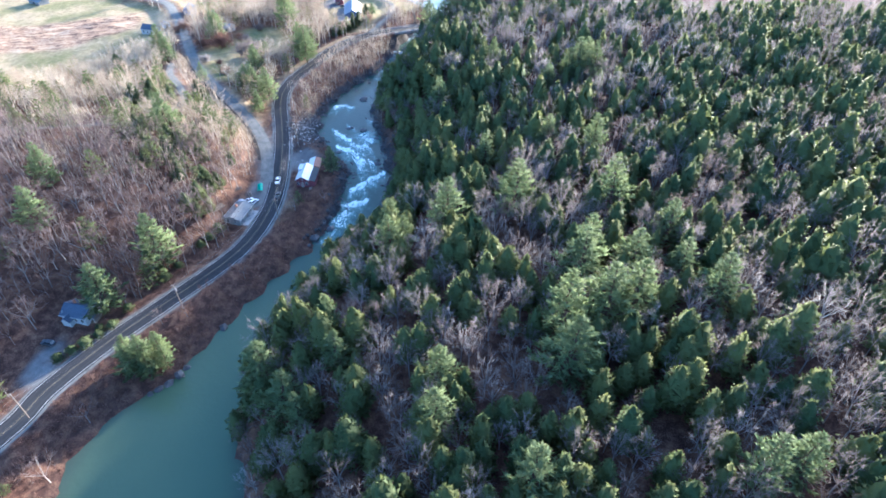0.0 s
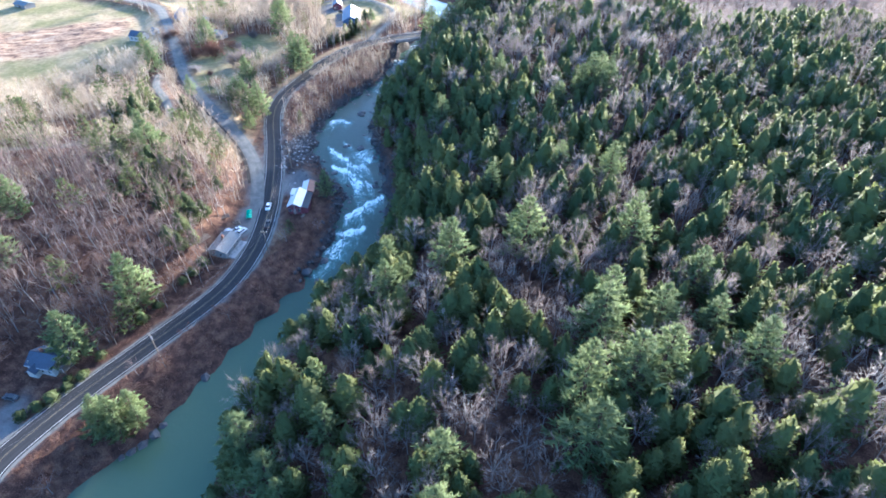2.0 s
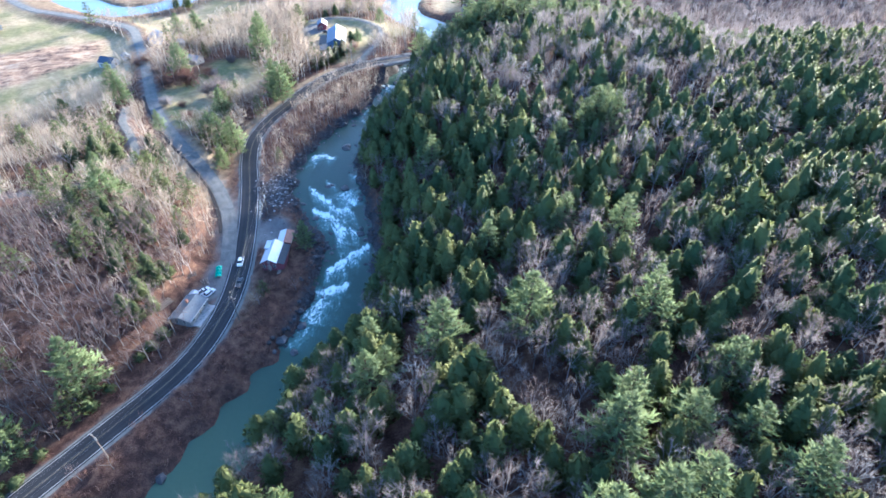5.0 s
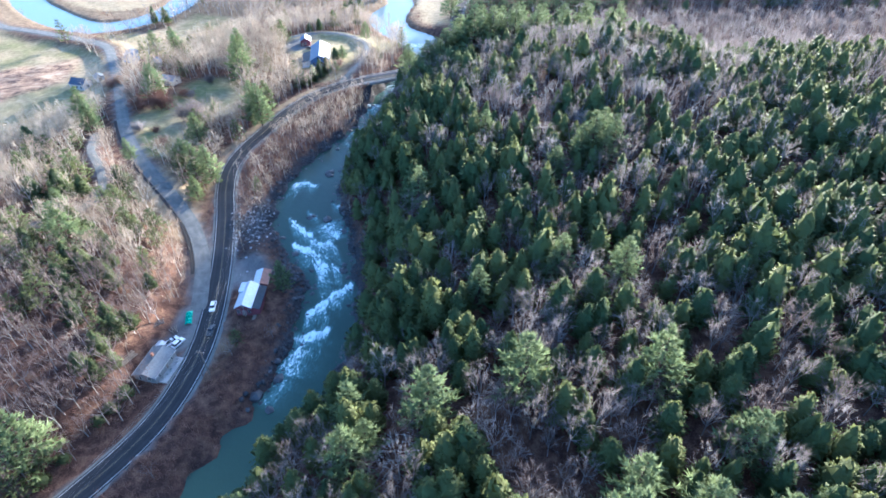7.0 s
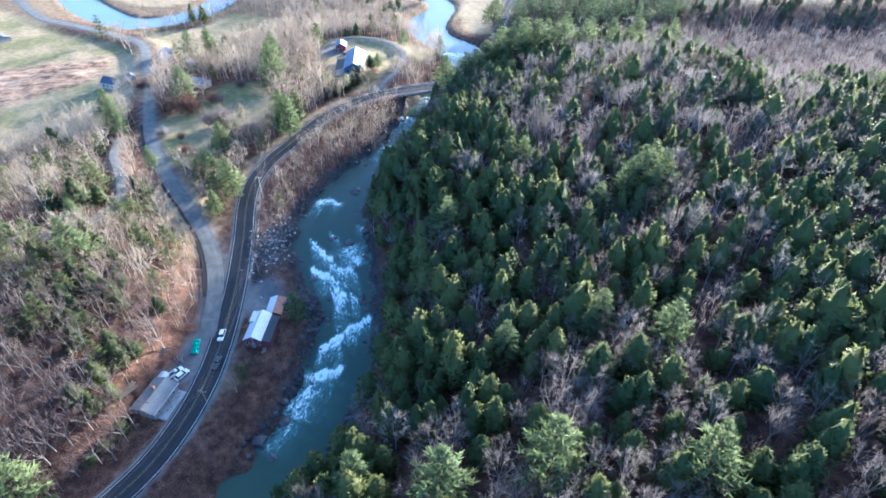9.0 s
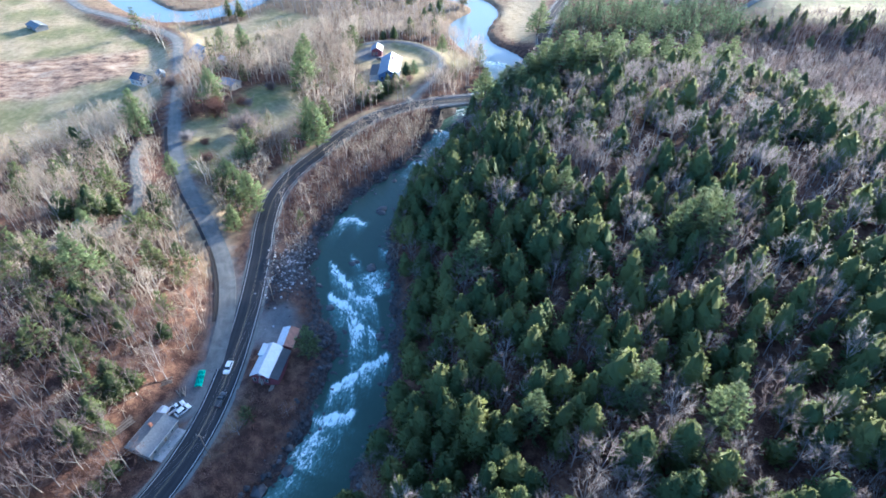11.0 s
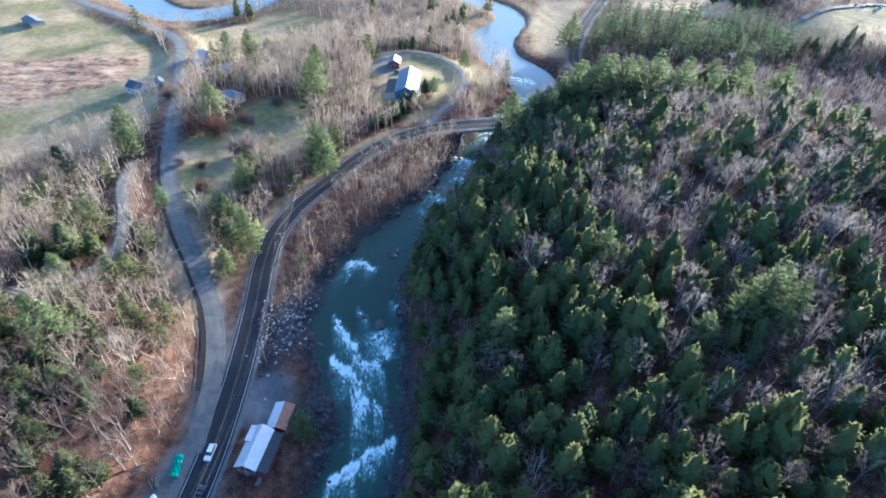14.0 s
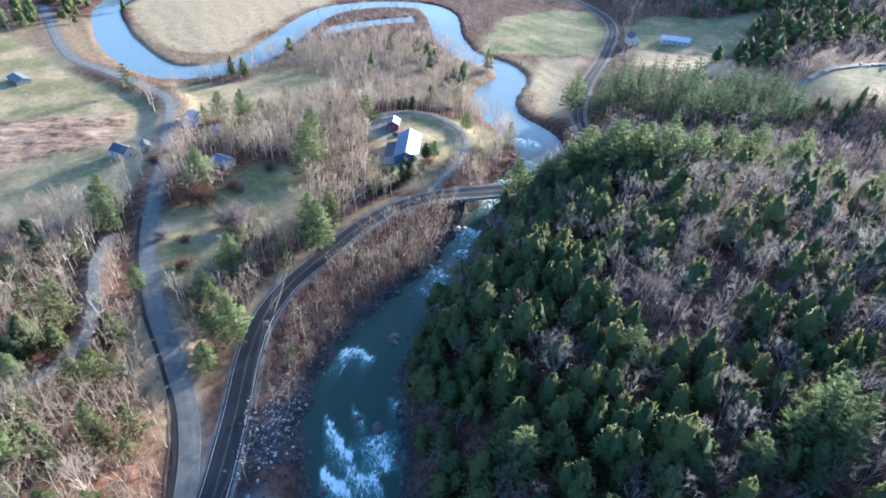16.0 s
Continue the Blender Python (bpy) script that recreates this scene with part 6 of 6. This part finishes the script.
        wood_of("far_woodland", bare_far if x0 < 0 else bare_tiny, rows[ok], PALE_BARK, SUNLIT_TAN_TWIG if x0 < 0 else MAROON_SHADE_TWIG, label, "forest")

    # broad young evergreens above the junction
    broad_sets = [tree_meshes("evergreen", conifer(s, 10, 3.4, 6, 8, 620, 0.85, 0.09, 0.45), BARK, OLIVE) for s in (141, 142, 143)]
    for i, (x, y, h) in enumerate(((-119.5, 224.4, 1.1), (-112.5, 220.5, 1.2), (-108.6, 221.9, 1.0), (-107.9, 227.3, 0.9), (-108.1, 201.1, 1.0), (-99.6, 202.9, 1.0), (-96, 199, 1.1), (-94.0, 203.5, 0.9), (-99.8, 184.7, 1.0), (-95.9, 184.1, 0.9), (-93.5, 188.2, 0.8), (-94.5, 221.9, 0.8), (-121.4, 204.3, 1.0), (-115.7, 213.7, 1.2), (-97.8, 191.7, 1.0),
                                  (-116, 226, 0.9), (-104, 218, 0.9), (-112, 208, 0.9), (-126, 216, 1.0), (-119, 240, 1.0), (-128, 246, 1.1), (-113, 236, 0.9), (-136, 232, 1.0),
                                  (-184, 318, 1.5), (-125, 279, 1.35), (-144, 268, 1.5), (-151, 263, 1.4), (-137, 270, 1.1), (-177, 312, 1.1), (-53.8, 417, 0.9), (-61, 399, 1.0), (-65, 394, 1.1), (-68.5, 389, 1.0), (-72, 386, 0.9), (-57.5, 406, 0.9), (-62, 405, 0.8), (-72, 474, 0.9), (-80, 478, 0.8))):
        plant("evergreen_tree", broad_sets[i % 3], x, y, z_at(x, y), 50 * i, (1.1 * h, h), "broad olive green young evergreen in the bare wood", "young evergreens", "tree")

    # round bushes in the pasture and by the houses
    bush_sets = [bush_mesh(s, m) for s, m in ((121, BRUSH), (122, TWIG), (123, BRUSH))]
    for i, (x, y, r) in enumerate(((-124, 317, 1.0), (-117.5, 344.5, 2.1), (-131.5, 331, 0.6), (-137.5, 356, 1.9), (-127, 370, 0.8), (-131, 371, 0.9), (-150, 356, 1.0), (-159, 370, 1.0), (-173, 389, 1.1), (-176, 384, 0.8), (-139, 330, 0.9), (-104, 340, 1.0), (-108, 336, 1.0), (-101, 345, 0.9), (-52, 412, 0.8), (-70, 400, 0.9), (-124, 393, 0.9))):
        ob = new("bush")
        ob.matrix_world = pose(x, y, z_at(x, y), 0, 0, 40 * i) @ Matrix.Diagonal((1.35 * r, 1.35 * r, 1.15 * r, 1))
        new("twig_mass", bush_sets[i % 3]).parent = ob
        tagged(ob, "round leafless brown bush on the pasture edge", "bush", "bushes on the pasture")

    # brush on the banks and under the trees
    x, y, rng = scatter(-260, 60, 30, 620, 3.0, 101)
    ok = open_ground(x, y, 5.6, 0.8, -0.8)
    d, k, _ = nearest(RIVER, x, y)
    right = (x - np.interp(y, BANK_Y, BANK_X)) > 6
    ok &= ~right & (rng.uniform(0, 1, len(x)) < np.where((d < RIVER[k, 2] + 30) & (y < 420), np.where(y > 280, 1.0, 0.8), np.where((y > 150) & (y < 290) & (x > -130), 0.7, 0.3))) & (np.abs(x) < 110 + 0.75 * y)
    ok &= ~((np.abs(x + 69) < 9) & (np.abs(y - 264) < 24))
    rows = np.stack([x, y, height(x, y), rng.uniform(0, 6.28, len(x)), rng.uniform(0.7, 1.5, len(x)), rng.uniform(0.5, 1.5, len(x)), rng.uniform(0, 1, len(x))], -1)
    wood_of("brush", [shrub(s, 1.8, 1.4, 5, 4) for s in (111, 112, 113)], rows[ok], GREY_BARK, BRUSH, "red-brown leafless brush on the river banks", "brush")


make_woods()



# ---- stones on the banks and in the rapids ----
def place_stones():
    kinds = [stone_soup(s) for s in range(201, 207)]
    meshes = [mesh_of("boulder", *k.arrays()[:2], [STONE], None, {"tone": np.zeros(len(k.v))}) for k in kinds]
    rng = np.random.default_rng(7)
    spots = [(-75, 135.5, 2.6), (-85.5, 112.5, 2.3), (-83.2, 115.5, 2.0), (-87.6, 110.2, 1.9), (-81.6, 118.6, 1.8), (-89.8, 108.6, 1.5), (-45.3, 306, 3.0), (-41.7, 273, 2.2), (-49, 273.5, 1.8), (-33.7, 264, 1.9), (-31, 240.6, 2.3), (-51.5, 250, 2.0), (-29, 236, 1.6),
             (-48.1, 196.8, 2.0), (-46.5, 190.5, 2.2), (-45, 308, 3.2), (-47.6, 274.3, 1.8), (-41.6, 271.6, 2.4), (-31.3, 243.4, 1.8), (-52, 184, 2.8), (-47, 179, 1.8), (-22, 407, 2.2), (-12, 415, 1.8), (-44, 330, 1.7), (-36, 352, 1.6)]
    for i in range(120):
        k = int(rng.integers(120, 255))
        c, t = RIVER[k % len(RIVER)], RIVER[(k + 1) % len(RIVER)] - RIVER[k % len(RIVER)]
        if not 150 < c[1] < 460:
            continue
        n = np.array([t[1], -t[0]]) / (np.hypot(t[0], t[1]) + 1e-9)
        s = rng.choice((-1, 1))
        o = s * (c[2] + rng.normal(0.8, 1.6))
        x, y, r = c[0] + n[0] * o, c[1] + n[1] * o, rng.uniform(0.7, 1.6)
        if nearest(ROAD, np.array([x]), np.array([y]))[0][0] > 9:
            spots.append((x, y, r))
    for i, (x, y, r) in enumerate(spots):
        ob = new("boulder", meshes[i % len(meshes)])
        d, k, _ = nearest(RIVER, np.array([x]), np.array([y]))
        base = max(z_at(x, y), RIVER[k[0], 3] - 0.3 * r) if d[0] < RIVER[k[0], 2] + 1 else z_at(x, y)
        ob.matrix_world = pose(x, y, base + 0.2 * r, 0, 0, rng.uniform(0, 360)) @ Matrix.Diagonal((r * rng.uniform(0.8, 1.2), r, r * rng.uniform(0.55, 0.8), 1))
        tagged(ob, "grey water-worn boulder at the river's edge", "boulder", "boulders in the gorge")
    rows = []
    for cx, cy, rx, ry, n, r0, r1 in ((-69.5, 264, 7, 15, 1700, 0.14, 0.75), (-50.5, 241, 4.0, 11, 480, 0.35, 1.5), (-45, 232, 4, 12, 160, 0.3, 1.1), (-26, 202, 5, 11, 300, 0.3, 0.9), (-24, 240, 3.5, 22, 200, 0.3, 0.9), (-57, 284, 5, 10, 160, 0.3, 0.8)):
        x, y = cx + rx * rng.normal(0, 0.55, n), cy + ry * rng.normal(0, 0.55, n)
        rows.append(np.stack([x, y, height(x, y) + 0.05, rng.uniform(0, 6.28, n), r0 + (r1 - r0) * rng.uniform(0, 1, n) ** 2.2, np.zeros(n), rng.uniform(0, 1.0 if cy == 264 else 0.62, n)], -1))
    for k in range(0, len(RIVER)):
        c = RIVER[k]
        if not 175 < c[1] < 440:
            continue
        t = RIVER[min(k + 1, len(RIVER) - 1)] - RIVER[k - 1]
        nrm = np.array([t[1], -t[0]]) / (np.hypot(t[0], t[1]) + 1e-9)
        n = 20
        o = rng.choice((-1, 1), n) * (c[2] + rng.normal(0.9, 1.5, n))
        x, y = c[0] + nrm[0] * o + rng.normal(0, 1.5, n), c[1] + nrm[1] * o + rng.normal(0, 1.5, n)
        rows.append(np.stack([x, y, np.maximum(height(x, y), c[3] - 0.3), rng.uniform(0, 6.28, n), 0.2 + 1.1 * rng.uniform(0, 1, n) ** 2, np.zeros(n), rng.uniform(0, 0.7, n)], -1))
    rows = np.vstack(rows)
    rows[:, 5] = rows[:, 4] * 0.7
    wood_of("river_stones", [(Soup(), k) for k in kinds], rows, STONE, PALE_STONE, "grey cobbles and broken stones along the river banks", "stones", False)


k = Nodes("pale_river_stone")
tone = k.math("POWER", k.attr("tone"), 4.5)
k.set(base_color=k.mix(k.local_noise(1.5, 4), k.mix(tone, (0.022, 0.021, 0.024), (0.26, 0.255, 0.27)), k.mix(tone, (0.050, 0.048, 0.052), (0.48, 0.47, 0.48))), roughness=0.8)
PALE_STONE = k.m
place_stones()

# wrapped bales in the far pasture
for i, (x, y) in enumerate(((222, 603), (226, 607), (230, 602), (218, 606), (234, 605), (228, 598))):
    ob = thing("hay_bale", pose(x, y, z_at(x, y), 0, 0, 40 * i), "round hay bale in white wrap on the far pasture", "hay bale", "bales on the pasture")
    part("wrap", rod(bmesh.new(), (-0.7, 0, 0.7), (0.7, 0, 0.7), 0.75, 0.75, 14), WHITE_CLAD, ob)
